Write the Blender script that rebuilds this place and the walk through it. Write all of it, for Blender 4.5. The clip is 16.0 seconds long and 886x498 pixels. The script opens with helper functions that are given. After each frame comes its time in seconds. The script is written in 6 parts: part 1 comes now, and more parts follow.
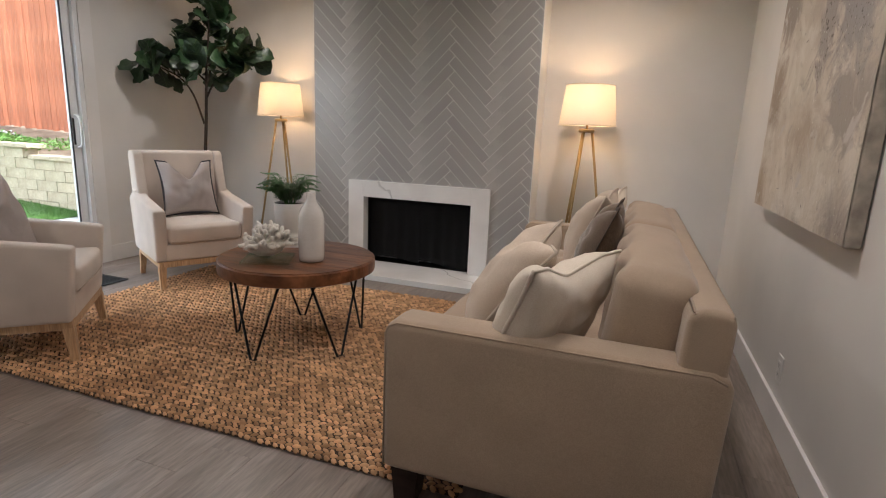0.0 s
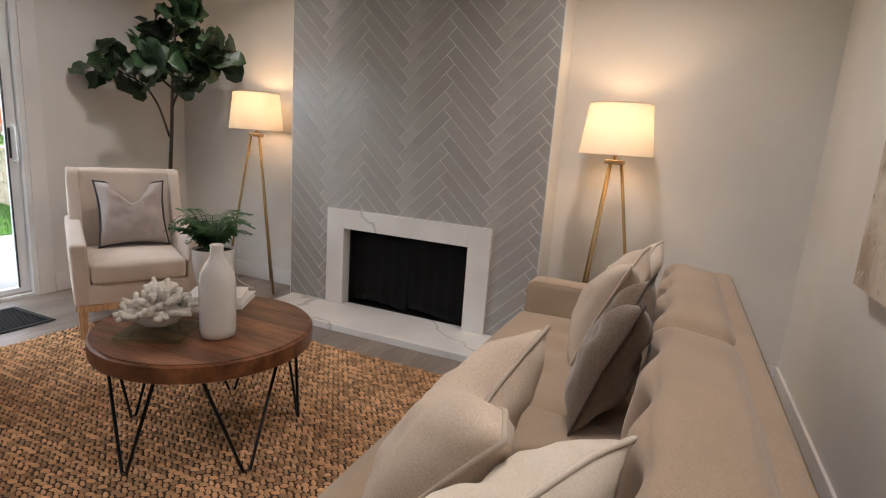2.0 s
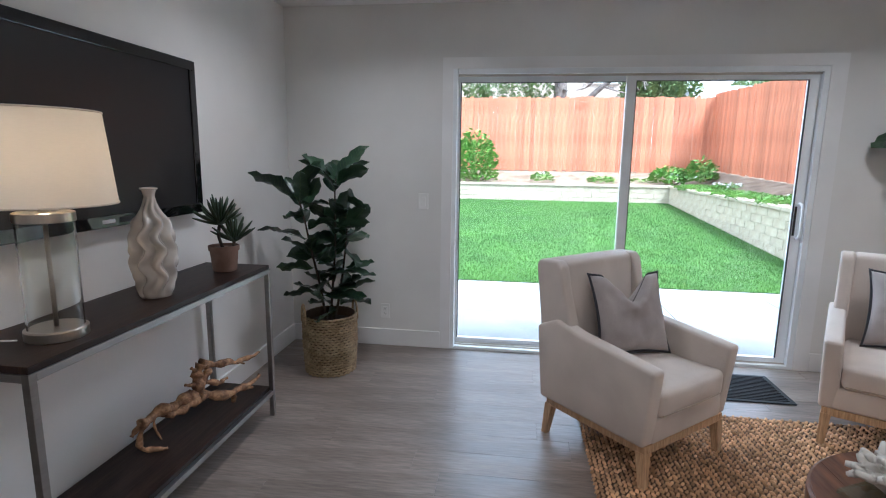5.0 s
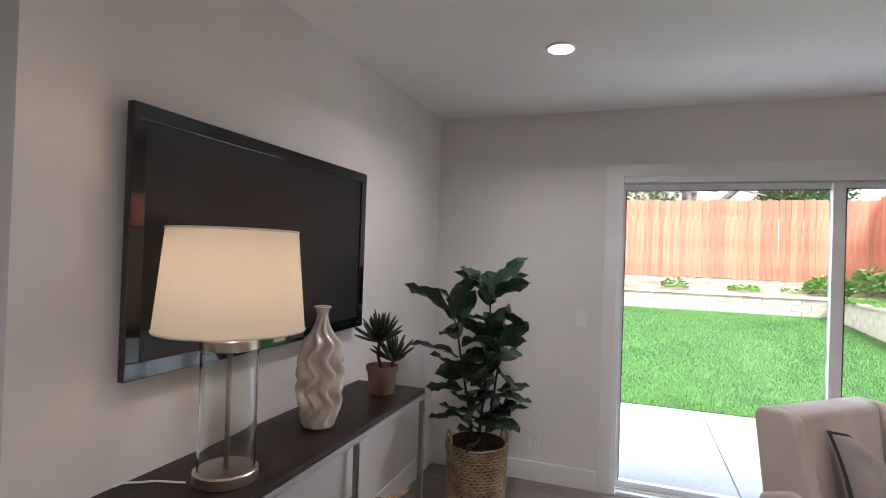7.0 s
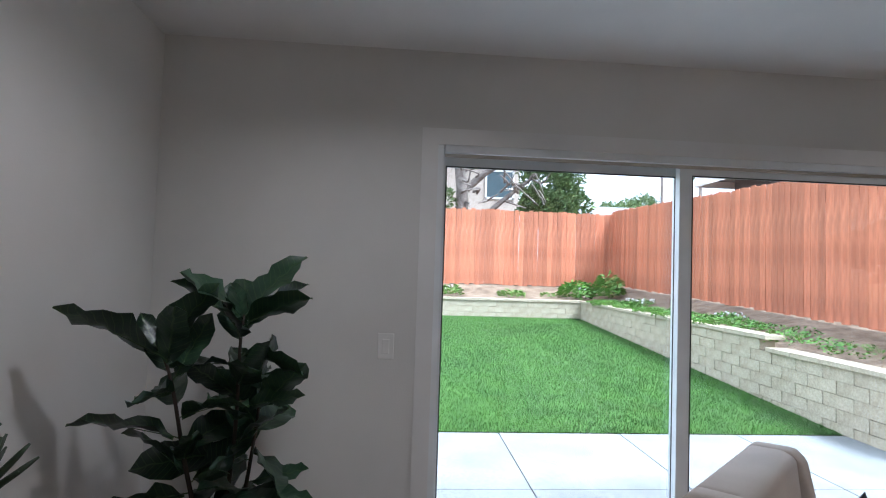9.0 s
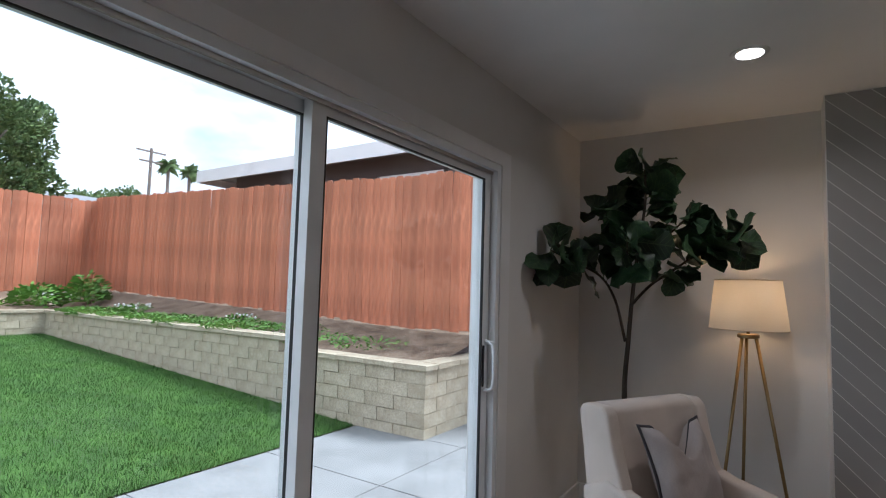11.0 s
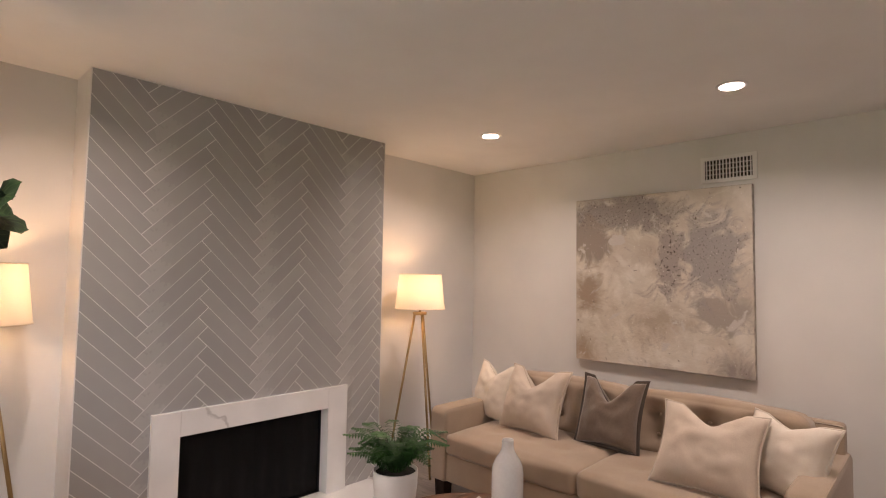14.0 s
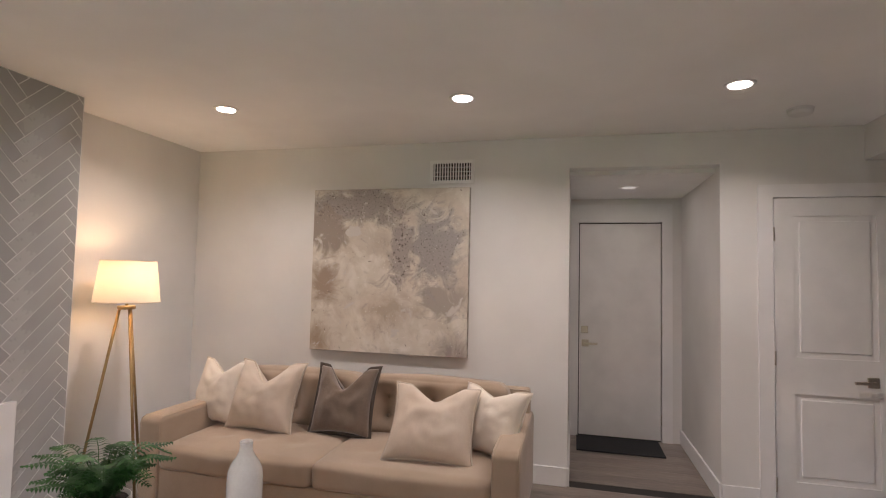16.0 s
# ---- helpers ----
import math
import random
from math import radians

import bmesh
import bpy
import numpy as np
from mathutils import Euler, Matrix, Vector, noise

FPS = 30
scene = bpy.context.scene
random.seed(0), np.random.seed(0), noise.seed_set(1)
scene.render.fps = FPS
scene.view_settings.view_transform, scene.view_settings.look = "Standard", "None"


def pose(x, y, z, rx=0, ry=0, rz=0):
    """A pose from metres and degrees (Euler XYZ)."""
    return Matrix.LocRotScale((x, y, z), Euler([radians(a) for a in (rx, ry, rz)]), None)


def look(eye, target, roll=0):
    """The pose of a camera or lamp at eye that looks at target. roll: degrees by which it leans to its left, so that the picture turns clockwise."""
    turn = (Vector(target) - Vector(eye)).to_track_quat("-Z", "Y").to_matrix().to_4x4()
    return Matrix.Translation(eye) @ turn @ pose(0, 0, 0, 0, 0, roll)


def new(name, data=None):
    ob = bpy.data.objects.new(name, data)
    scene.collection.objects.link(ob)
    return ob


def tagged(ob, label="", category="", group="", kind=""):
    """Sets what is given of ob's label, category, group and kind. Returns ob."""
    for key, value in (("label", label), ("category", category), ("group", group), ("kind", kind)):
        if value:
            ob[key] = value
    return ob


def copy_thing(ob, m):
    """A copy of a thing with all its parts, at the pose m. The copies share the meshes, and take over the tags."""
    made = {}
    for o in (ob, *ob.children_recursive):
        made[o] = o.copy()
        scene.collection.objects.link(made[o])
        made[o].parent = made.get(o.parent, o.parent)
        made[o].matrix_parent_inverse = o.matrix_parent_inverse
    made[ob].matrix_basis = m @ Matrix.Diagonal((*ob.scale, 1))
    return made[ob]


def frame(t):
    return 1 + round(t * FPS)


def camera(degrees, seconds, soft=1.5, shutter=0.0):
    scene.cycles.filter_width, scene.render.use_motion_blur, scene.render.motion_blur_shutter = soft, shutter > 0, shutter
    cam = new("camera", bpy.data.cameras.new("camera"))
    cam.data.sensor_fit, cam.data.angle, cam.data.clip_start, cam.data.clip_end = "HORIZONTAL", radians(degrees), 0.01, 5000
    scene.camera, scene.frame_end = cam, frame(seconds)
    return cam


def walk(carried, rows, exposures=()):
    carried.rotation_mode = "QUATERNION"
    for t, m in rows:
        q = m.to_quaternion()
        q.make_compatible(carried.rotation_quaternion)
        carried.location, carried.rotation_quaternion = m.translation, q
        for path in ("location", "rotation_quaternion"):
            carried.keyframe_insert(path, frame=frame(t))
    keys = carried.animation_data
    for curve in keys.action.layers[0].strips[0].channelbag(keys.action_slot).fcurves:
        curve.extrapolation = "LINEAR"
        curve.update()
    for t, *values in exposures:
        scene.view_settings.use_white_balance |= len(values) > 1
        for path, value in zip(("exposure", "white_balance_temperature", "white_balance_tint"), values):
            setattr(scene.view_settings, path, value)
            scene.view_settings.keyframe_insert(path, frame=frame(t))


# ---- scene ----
cam = camera(80.1, 16.0, soft=1.1)
PATH = [
    (0, (4.193, -3.93, 1.135), (3.539, -2.087, 0.714), 2.4),
    (0.5, (4.232, -3.673, 1.157), (3.573, -1.83, 0.744), 2.5),
    (1, (4.198, -3.45, 1.165), (3.508, -1.617, 0.763), 3.1),
    (1.5, (4.173, -3.258, 1.222), (3.432, -1.444, 0.824), 3.4),
    (2, (4.185, -3.07, 1.248), (3.401, -1.273, 0.853), 4.0),
    (2.5, (4.133, -2.961, 1.295), (3.294, -1.192, 0.89), 4.1),
    (3, (4.086, -2.902, 1.386), (2.882, -1.364, 0.957), 1.9),
    (3.5, (4.082, -2.846, 1.432), (2.462, -1.754, 1.002), 1.2),
    (4, (4.058, -2.816, 1.441), (2.188, -2.218, 1.06), 0.8),
    (4.5, (4.014, -2.844, 1.437), (2.053, -2.695, 1.072), 0.8),
    (5, (4.005, -2.902, 1.443), (2.053, -3.171, 1.102), 0.8),
    (5.2, (4.002, -2.938, 1.447), (2.072, -3.341, 1.111), 0.9),
    (7.3, (3.651, -3.341, 1.524), (1.762, -3.997, 1.574), 1.9),
    (7.5, (3.536, -3.377, 1.512), (1.619, -3.942, 1.567), 1.8),
    (8, (3.154, -3.463, 1.527), (1.184, -3.802, 1.591), 1.6),
    (8.2, (3.029, -3.523, 1.52), (1.047, -3.788, 1.582), 1.6),
    (10.3, (1.848, -3.483, 1.432), (0.251, -2.286, 1.559), 1.8),
    (10.5, (1.713, -3.433, 1.428), (0.258, -2.067, 1.556), 1.7),
    (11, (1.392, -3.327, 1.428), (0.3, -1.658, 1.574), 1.6),
    (11.5, (1.156, -3.311, 1.422), (0.521, -1.421, 1.581), 1.4),
    (12, (1.066, -3.179, 1.423), (0.993, -1.186, 1.576), 0.8),
    (12.5, (1.044, -3.032, 1.444), (1.473, -1.084, 1.585), 0.8),
    (13, (0.943, -2.993, 1.432), (1.829, -1.206, 1.58), 0.7),
    (13.5, (0.903, -2.996, 1.458), (2.154, -1.441, 1.595), 0.7),
    (14, (0.921, -2.986, 1.468), (2.371, -1.614, 1.588), 0.9),
    (14.5, (0.988, -2.918, 1.458), (2.549, -1.674, 1.573), 1.1),
    (15, (1.008, -2.85, 1.449), (2.705, -1.797, 1.56), 1.4),
    (15.5, (0.958, -2.822, 1.455), (2.793, -2.032, 1.564), 1.4),
    (16, (0.929, -2.861, 1.451), (2.867, -2.38, 1.56), 1.3),
]
SKY, SUN, CAN, LAMP = 0.15, 4.6, 2.5, 1.45
EXPOSURES = [(0, 1.82, 5950, 15), (1.8, 1.80, 6050, 16), (2.5, 1.82, 5850, 14), (3.4, 1.66, 4750, 5), (5.2, 1.92, 5150, 12), (7.4, 2.0, 5600, 17), (8.2, 1.74, 5200, 14), (10.3, 0.70, 5300, 12),
             (11.2, 0.52, 5600, 16), (12.0, 0.60, 6400, 21), (12.5, 1.58, 6950, 27), (13.2, 1.80, 7050, 29), (14.2, 2.0, 6550, 25), (16, 2.04, 6100, 21)]
walk(cam, [(t, look(eye, target, roll)) for t, eye, target, roll in PATH], EXPOSURES)

# ---- world, sun, lamps ----
world = bpy.data.worlds.new("sky")
scene.world = world
world.use_nodes = True
wn = world.node_tree.nodes
sky = wn.new("ShaderNodeTexSky")
sky.sky_type, sky.sun_disc = "NISHITA", False
sky.sun_elevation, sky.sun_rotation = radians(48), radians(215)
sky.air_density, sky.dust_density, sky.ozone_density = 1.0, 4.0, 1.0
tc = wn.new("ShaderNodeTexCoord")
cl = wn.new("ShaderNodeTexNoise")
cl.inputs["Scale"].default_value, cl.inputs["Detail"].default_value = 2.6, 8
cm = wn.new("ShaderNodeMapping")
cm.inputs["Scale"].default_value = (1.0, 1.0, 2.6)
cr = wn.new("ShaderNodeValToRGB")
cr.color_ramp.elements[0].position, cr.color_ramp.elements[1].position = 0.28, 0.5
mixc = wn.new("ShaderNodeMixRGB")
mixc.inputs["Color2"].default_value = (7.6, 7.9, 8.3, 1)
link = world.node_tree.links.new
link(tc.outputs["Generated"], cm.inputs["Vector"])
link(cm.outputs["Vector"], cl.inputs["Vector"])
link(cl.outputs["Fac"], cr.inputs["Fac"])
link(cr.outputs["Color"], mixc.inputs["Fac"])
link(sky.outputs["Color"], mixc.inputs["Color1"])
link(mixc.outputs["Color"], wn["Background"].inputs["Color"])
wn["Background"].inputs["Strength"].default_value = SKY


def lamp(name, kind, m, energy, color, **extra):
    data = bpy.data.lights.new(name, kind)
    data.energy, data.color = energy, color
    for key, value in extra.items():
        if key == "size":
            data.size = value
        elif key == "size_y":
            data.shape, data.size_y = "RECTANGLE", value
        elif key == "disk":
            data.shape, data.size = "DISK", value
        elif key == "soft":
            data.shadow_soft_size = value
        elif key == "angle":
            data.angle = radians(value)
        elif key == "spread":
            data.spread = radians(value)
    ob = new(name, data)
    ob.matrix_world = m
    return ob


lamp("sun", "SUN", look((0, 0, 9), (-3.2, -4.6, 0)), SUN, (1.0, 0.96, 0.9), angle=25)
CANS = [(1.29, -3.62), (1.27, -0.71), (3.82, -0.69), (3.88, -2.225), (3.93, -3.70)]
WARM, BULB = (1.0, 0.89, 0.76), (1.0, 0.63, 0.30)
for cx, cy in CANS:
    lamp("downlight_glow", "AREA", pose(cx, cy, 2.478), CAN, WARM, disk=0.12, spread=150)
# added fill lamp, in place of light bounced into the hall from the room
lamp("hall_fill", "AREA", pose(5.5, -3.3, 2.215), CAN * 0.15, WARM, disk=0.12)


# ---- mesh helpers ----
def part(name, bm, material, parent=None, label="", smooth=False, kind=""):
    data = bpy.data.meshes.new(name)
    bm.normal_update()
    bm.to_mesh(data)
    bm.free()
    if smooth:
        data.polygons.foreach_set("use_smooth", [True] * len(data.polygons))
    if material:
        data.materials.append(material)
    ob = new(name, data)
    ob.parent = parent
    return tagged(ob, label, kind=kind)


def thing(name, label, category, m=None, group="", kind=""):
    ob = new(name)
    ob.empty_display_size = 0.1
    if m is not None:
        ob.matrix_world = m
    return tagged(ob, label, category, group, kind)


def box(bm, x0, x1, y0, y1, z0, z1, bevel=0.0, seg=2):
    made = bmesh.ops.create_cube(bm, size=1.0)["verts"]
    for v in made:
        v.co = Vector(((x0 + x1) / 2 + v.co.x * (x1 - x0), (y0 + y1) / 2 + v.co.y * (y1 - y0), (z0 + z1) / 2 + v.co.z * (z1 - z0)))
    if bevel:
        edges = list({e for v in made for e in v.link_edges})
        bmesh.ops.bevel(bm, geom=edges, offset=bevel, segments=seg, profile=0.5, affect="EDGES")
    return bm


def boxes(*items, bevel=0.0):
    bm = bmesh.new()
    for it in items:
        box(bm, *it, bevel=bevel)
    return bm


def prism(bm, outline, axis, a, b):
    """An outline of 2D points pushed along an axis from a to b."""
    def at(p, q, c):
        return {"x": (c, p, q), "y": (p, c, q), "z": (p, q, c)}[axis]
    lo = [bm.verts.new(at(p, q, a)) for p, q in outline]
    hi = [bm.verts.new(at(p, q, b)) for p, q in outline]
    bm.faces.new(lo), bm.faces.new(hi[::-1])
    n = len(lo)
    for i in range(n):
        bm.faces.new((lo[i], hi[i], hi[(i + 1) % n], lo[(i + 1) % n]))
    bmesh.ops.recalc_face_normals(bm, faces=bm.faces)
    return bm


def soften(bm, offset, seg=3, angle=30):
    sharp = [e for e in bm.edges if len(e.link_faces) == 2 and e.calc_face_angle(0) > radians(angle)]
    bmesh.ops.bevel(bm, geom=sharp, offset=offset, segments=seg, profile=0.5, affect="EDGES")
    return bm


def tube(bm, points, radius, n=8, closed=False):
    points = [Vector(p) for p in points]
    count, rings, side = len(points), [], None
    for i, p in enumerate(points):
        if closed:
            d = points[(i + 1) % count] - points[i - 1]
        else:
            d = points[min(i + 1, count - 1)] - points[max(i - 1, 0)]
        d.normalize()
        if side is None:
            side = d.orthogonal().normalized()
        side = (side - d * side.dot(d)).normalized()
        up = d.cross(side)
        r = radius(i / max(1, count - 1)) if callable(radius) else radius
        rings.append([bm.verts.new(p + (side * math.cos(a) + up * math.sin(a)) * r) for a in (2 * math.pi * k / n for k in range(n))])
    for i in range(count if closed else count - 1):
        a, b = rings[i], rings[(i + 1) % count]
        for k in range(n):
            bm.faces.new((a[k], a[(k + 1) % n], b[(k + 1) % n], b[k]))
    if not closed:
        bm.faces.new(rings[0][::-1]), bm.faces.new(rings[-1])
    return bm


def lathe(bm, profile, n=40, shape=None):
    """Turn (radius, height) pairs about z. shape(angle, i, radius) may change a radius."""
    rings = []
    for i, (r, z) in enumerate(profile):
        ring = []
        for k in range(n):
            a = 2 * math.pi * k / n
            rr = shape(a, i / (len(profile) - 1), r) if shape else r
            ring.append(bm.verts.new((rr * math.cos(a), rr * math.sin(a), z)))
        rings.append(ring)
    for a, b in zip(rings, rings[1:]):
        for k in range(n):
            bm.faces.new((a[k], a[(k + 1) % n], b[(k + 1) % n], b[k]))
    bm.faces.new(rings[0][::-1]), bm.faces.new(rings[-1])
    return bm


def bow(points, steps=8):
    """A smooth line through points."""
    ps = [Vector(p) for p in points]
    ps = [ps[0] * 2 - ps[1]] + ps + [ps[-1] * 2 - ps[-2]]
    out = []
    for i in range(1, len(ps) - 2):
        a, b, c, d = ps[i - 1:i + 3]
        for k in range(steps):
            t = k / steps
            out.append(0.5 * (2 * b + (c - a) * t + (2 * a - 5 * b + 4 * c - d) * t * t + (3 * b - a - 3 * c + d) * t ** 3))
    return out + [ps[-2]]


# ---- materials ----
def material(name, color, rough=0.6, metal=0.0, **more):
    """color: one colour or (colour, colour, noise scale). bump: (scale, height)."""
    mat = bpy.data.materials.new(name)
    mat.use_nodes = True
    nt = mat.node_tree
    b = nt.nodes["Principled BSDF"]
    b.inputs["Roughness"].default_value, b.inputs["Metallic"].default_value = rough, metal
    coord = nt.nodes.new("ShaderNodeTexCoord")
    mapping = nt.nodes.new("ShaderNodeMapping")
    mapping.inputs["Scale"].default_value = more.get("stretch", (1, 1, 1))
    nt.links.new(coord.outputs["Object"], mapping.inputs["Vector"])

    def noise_tex(scale, detail=5.0, vec=mapping.outputs["Vector"]):
        t = nt.nodes.new("ShaderNodeTexNoise")
        t.inputs["Scale"].default_value, t.inputs["Detail"].default_value = scale, detail
        nt.links.new(vec, t.inputs["Vector"])
        return t.outputs["Fac"]

    def ramp(fac, c0, c1, p0=0.35, p1=0.65):
        r = nt.nodes.new("ShaderNodeValToRGB")
        r.color_ramp.elements[0].position, r.color_ramp.elements[1].position = p0, p1
        r.color_ramp.elements[0].color, r.color_ramp.elements[1].color = (*c0, 1), (*c1, 1)
        nt.links.new(fac, r.inputs["Fac"])
        return r.outputs["Color"]

    def mix(fac, a, c, how="MIX"):
        m = nt.nodes.new("ShaderNodeMixRGB")
        m.blend_type = how
        for sock, v in zip(("Fac", "Color1", "Color2"), (fac, a, c)):
            if isinstance(v, (int, float)):
                m.inputs[sock].default_value = v
            elif isinstance(v, tuple):
                m.inputs[sock].default_value = (*v, 1)
            else:
                nt.links.new(v, m.inputs[sock])
        return m.outputs["Color"]

    if isinstance(color[0], tuple):
        out = ramp(noise_tex(color[2]), color[0], color[1])
    else:
        out = ramp(noise_tex(more.get("mottle", 3.0)), tuple(c * 0.93 for c in color), tuple(min(1, c * 1.05) for c in color))
    if "fine" in more:
        scale, amount = more["fine"]
        out = mix(amount, out, ramp(noise_tex(scale, 3), (0, 0, 0), (1, 1, 1), 0.3, 0.7), "OVERLAY")
    if "random" in more:
        info = nt.nodes.new("ShaderNodeObjectInfo")
        lo, hi = more["random"]
        out = mix(1.0, out, ramp(info.outputs["Random"], (lo,) * 3, (hi,) * 3, 0, 1), "MULTIPLY")
    if "island" in more:
        geo = nt.nodes.new("ShaderNodeNewGeometry")
        lo, hi = more["island"]
        out = mix(1.0, out, ramp(geo.outputs["Random Per Island"], lo, hi, 0, 1), "MULTIPLY")
    nt.links.new(out, b.inputs["Base Color"])
    if "bump" in more:
        scale, height = more["bump"]
        bump = nt.nodes.new("ShaderNodeBump")
        bump.inputs["Distance"].default_value = height
        bump.inputs["Strength"].default_value = more.get("strength", 0.6)
        nt.links.new(noise_tex(scale, 4), bump.inputs["Height"])
        nt.links.new(bump.outputs["Normal"], b.inputs["Normal"])
    if "rough_vary" in more:
        scale, lo, hi = more["rough_vary"]
        nt.links.new(ramp(noise_tex(scale), (lo,) * 3, (hi,) * 3), b.inputs["Roughness"])
    if "spec" in more:
        b.inputs["Specular IOR Level"].default_value = more["spec"]
    if "sheen" in more:
        b.inputs["Sheen Weight"].default_value = more["sheen"]
    if "coat" in more:
        b.inputs["Coat Weight"].default_value, b.inputs["Coat Roughness"].default_value = more["coat"], 0.08
    if "subsurface" in more:
        b.inputs["Subsurface Weight"].default_value = more["subsurface"]
    return mat


def glass_material(name, color=(0.97, 1, 0.985), rough=0.0, ior=1.45):
    mat = bpy.data.materials.new(name)
    mat.use_nodes = True
    b = mat.node_tree.nodes["Principled BSDF"]
    b.inputs["Base Color"].default_value = (*color, 1)
    b.inputs["Roughness"].default_value, b.inputs["Transmission Weight"].default_value, b.inputs["IOR"].default_value = rough, 1.0, ior
    return mat


def pane_material(name, tone=(0.95, 0.985, 0.97), mirror=0.035):
    """Window glass that lets the view through unbent, with a faint mirror."""
    mat = bpy.data.materials.new(name)
    mat.use_nodes = True
    nt = mat.node_tree
    nt.nodes.remove(nt.nodes["Principled BSDF"])
    tr, gl, mx = (nt.nodes.new(k) for k in ("ShaderNodeBsdfTransparent", "ShaderNodeBsdfGlossy", "ShaderNodeMixShader"))
    tr.inputs["Color"].default_value = (*tone, 1)
    gl.inputs["Roughness"].default_value = 0.02
    mx.inputs["Fac"].default_value = mirror
    nt.links.new(tr.outputs["BSDF"], mx.inputs[1])
    nt.links.new(gl.outputs["BSDF"], mx.inputs[2])
    nt.links.new(mx.outputs["Shader"], nt.nodes["Material Output"].inputs["Surface"])
    return mat


def shade_material(name, color):
    """Linen that light shines through."""
    mat = bpy.data.materials.new(name)
    mat.use_nodes = True
    nt = mat.node_tree
    nt.nodes.remove(nt.nodes["Principled BSDF"])
    df, tl, mx = (nt.nodes.new(k) for k in ("ShaderNodeBsdfDiffuse", "ShaderNodeBsdfTranslucent", "ShaderNodeMixShader"))
    wv, mapping, coord, rp = (nt.nodes.new(k) for k in ("ShaderNodeTexNoise", "ShaderNodeMapping", "ShaderNodeTexCoord", "ShaderNodeValToRGB"))
    mapping.inputs["Scale"].default_value = (60, 60, 400)
    wv.inputs["Scale"].default_value = 1.0
    rp.color_ramp.elements[0].color, rp.color_ramp.elements[1].color = (*(c * 0.93 for c in color), 1), (*color, 1)
    nt.links.new(coord.outputs["Object"], mapping.inputs["Vector"])
    nt.links.new(mapping.outputs["Vector"], wv.inputs["Vector"])
    nt.links.new(wv.outputs["Fac"], rp.inputs["Fac"])
    nt.links.new(rp.outputs["Color"], df.inputs["Color"])
    nt.links.new(rp.outputs["Color"], tl.inputs["Color"])
    mx.inputs["Fac"].default_value = 0.28
    nt.links.new(df.outputs["BSDF"], mx.inputs[1])
    nt.links.new(tl.outputs["BSDF"], mx.inputs[2])
    nt.links.new(mx.outputs["Shader"], nt.nodes["Material Output"].inputs["Surface"])
    return mat


def glow_material(name, color, strength):
    mat = bpy.data.materials.new(name)
    mat.use_nodes = True
    b = mat.node_tree.nodes["Principled BSDF"]
    b.inputs["Emission Color"].default_value, b.inputs["Emission Strength"].default_value = (*color, 1), strength
    return mat


def marble_material(name):
    """White quartz with thin grey veins."""
    mat = material(name, (0.80, 0.79, 0.77), 0.22)
    nt = mat.node_tree
    b = nt.nodes["Principled BSDF"]
    base = b.inputs["Base Color"].links[0].from_socket
    coord, warp, add, wave, rp, mx = (nt.nodes.new(k) for k in ("ShaderNodeTexCoord", "ShaderNodeTexNoise", "ShaderNodeMixRGB", "ShaderNodeTexWave", "ShaderNodeValToRGB", "ShaderNodeMixRGB"))
    warp.inputs["Scale"].default_value, warp.inputs["Detail"].default_value = 1.7, 6
    add.blend_type, add.inputs["Fac"].default_value = "ADD", 1.0
    wave.bands_direction = "DIAGONAL"
    wave.inputs["Scale"].default_value, wave.inputs["Distortion"].default_value = 0.55, 3.0
    rp.color_ramp.elements[0].position, rp.color_ramp.elements[0].color = 0.0, (1, 1, 1, 1)
    rp.color_ramp.elements[1].position, rp.color_ramp.elements[1].color = 0.006, (0, 0, 0, 1)
    mx.inputs["Color2"].default_value = (0.55, 0.535, 0.52, 1)
    nt.links.new(coord.outputs["Object"], warp.inputs["Vector"])
    nt.links.new(coord.outputs["Object"], add.inputs["Color1"])
    nt.links.new(warp.outputs["Color"], add.inputs["Color2"])
    nt.links.new(add.outputs["Color"], wave.inputs["Vector"])
    nt.links.new(wave.outputs["Fac"], rp.inputs["Fac"])
    nt.links.new(rp.outputs["Color"], mx.inputs["Fac"])
    nt.links.new(base, mx.inputs["Color1"])
    nt.links.new(mx.outputs["Color"], b.inputs["Base Color"])
    return mat


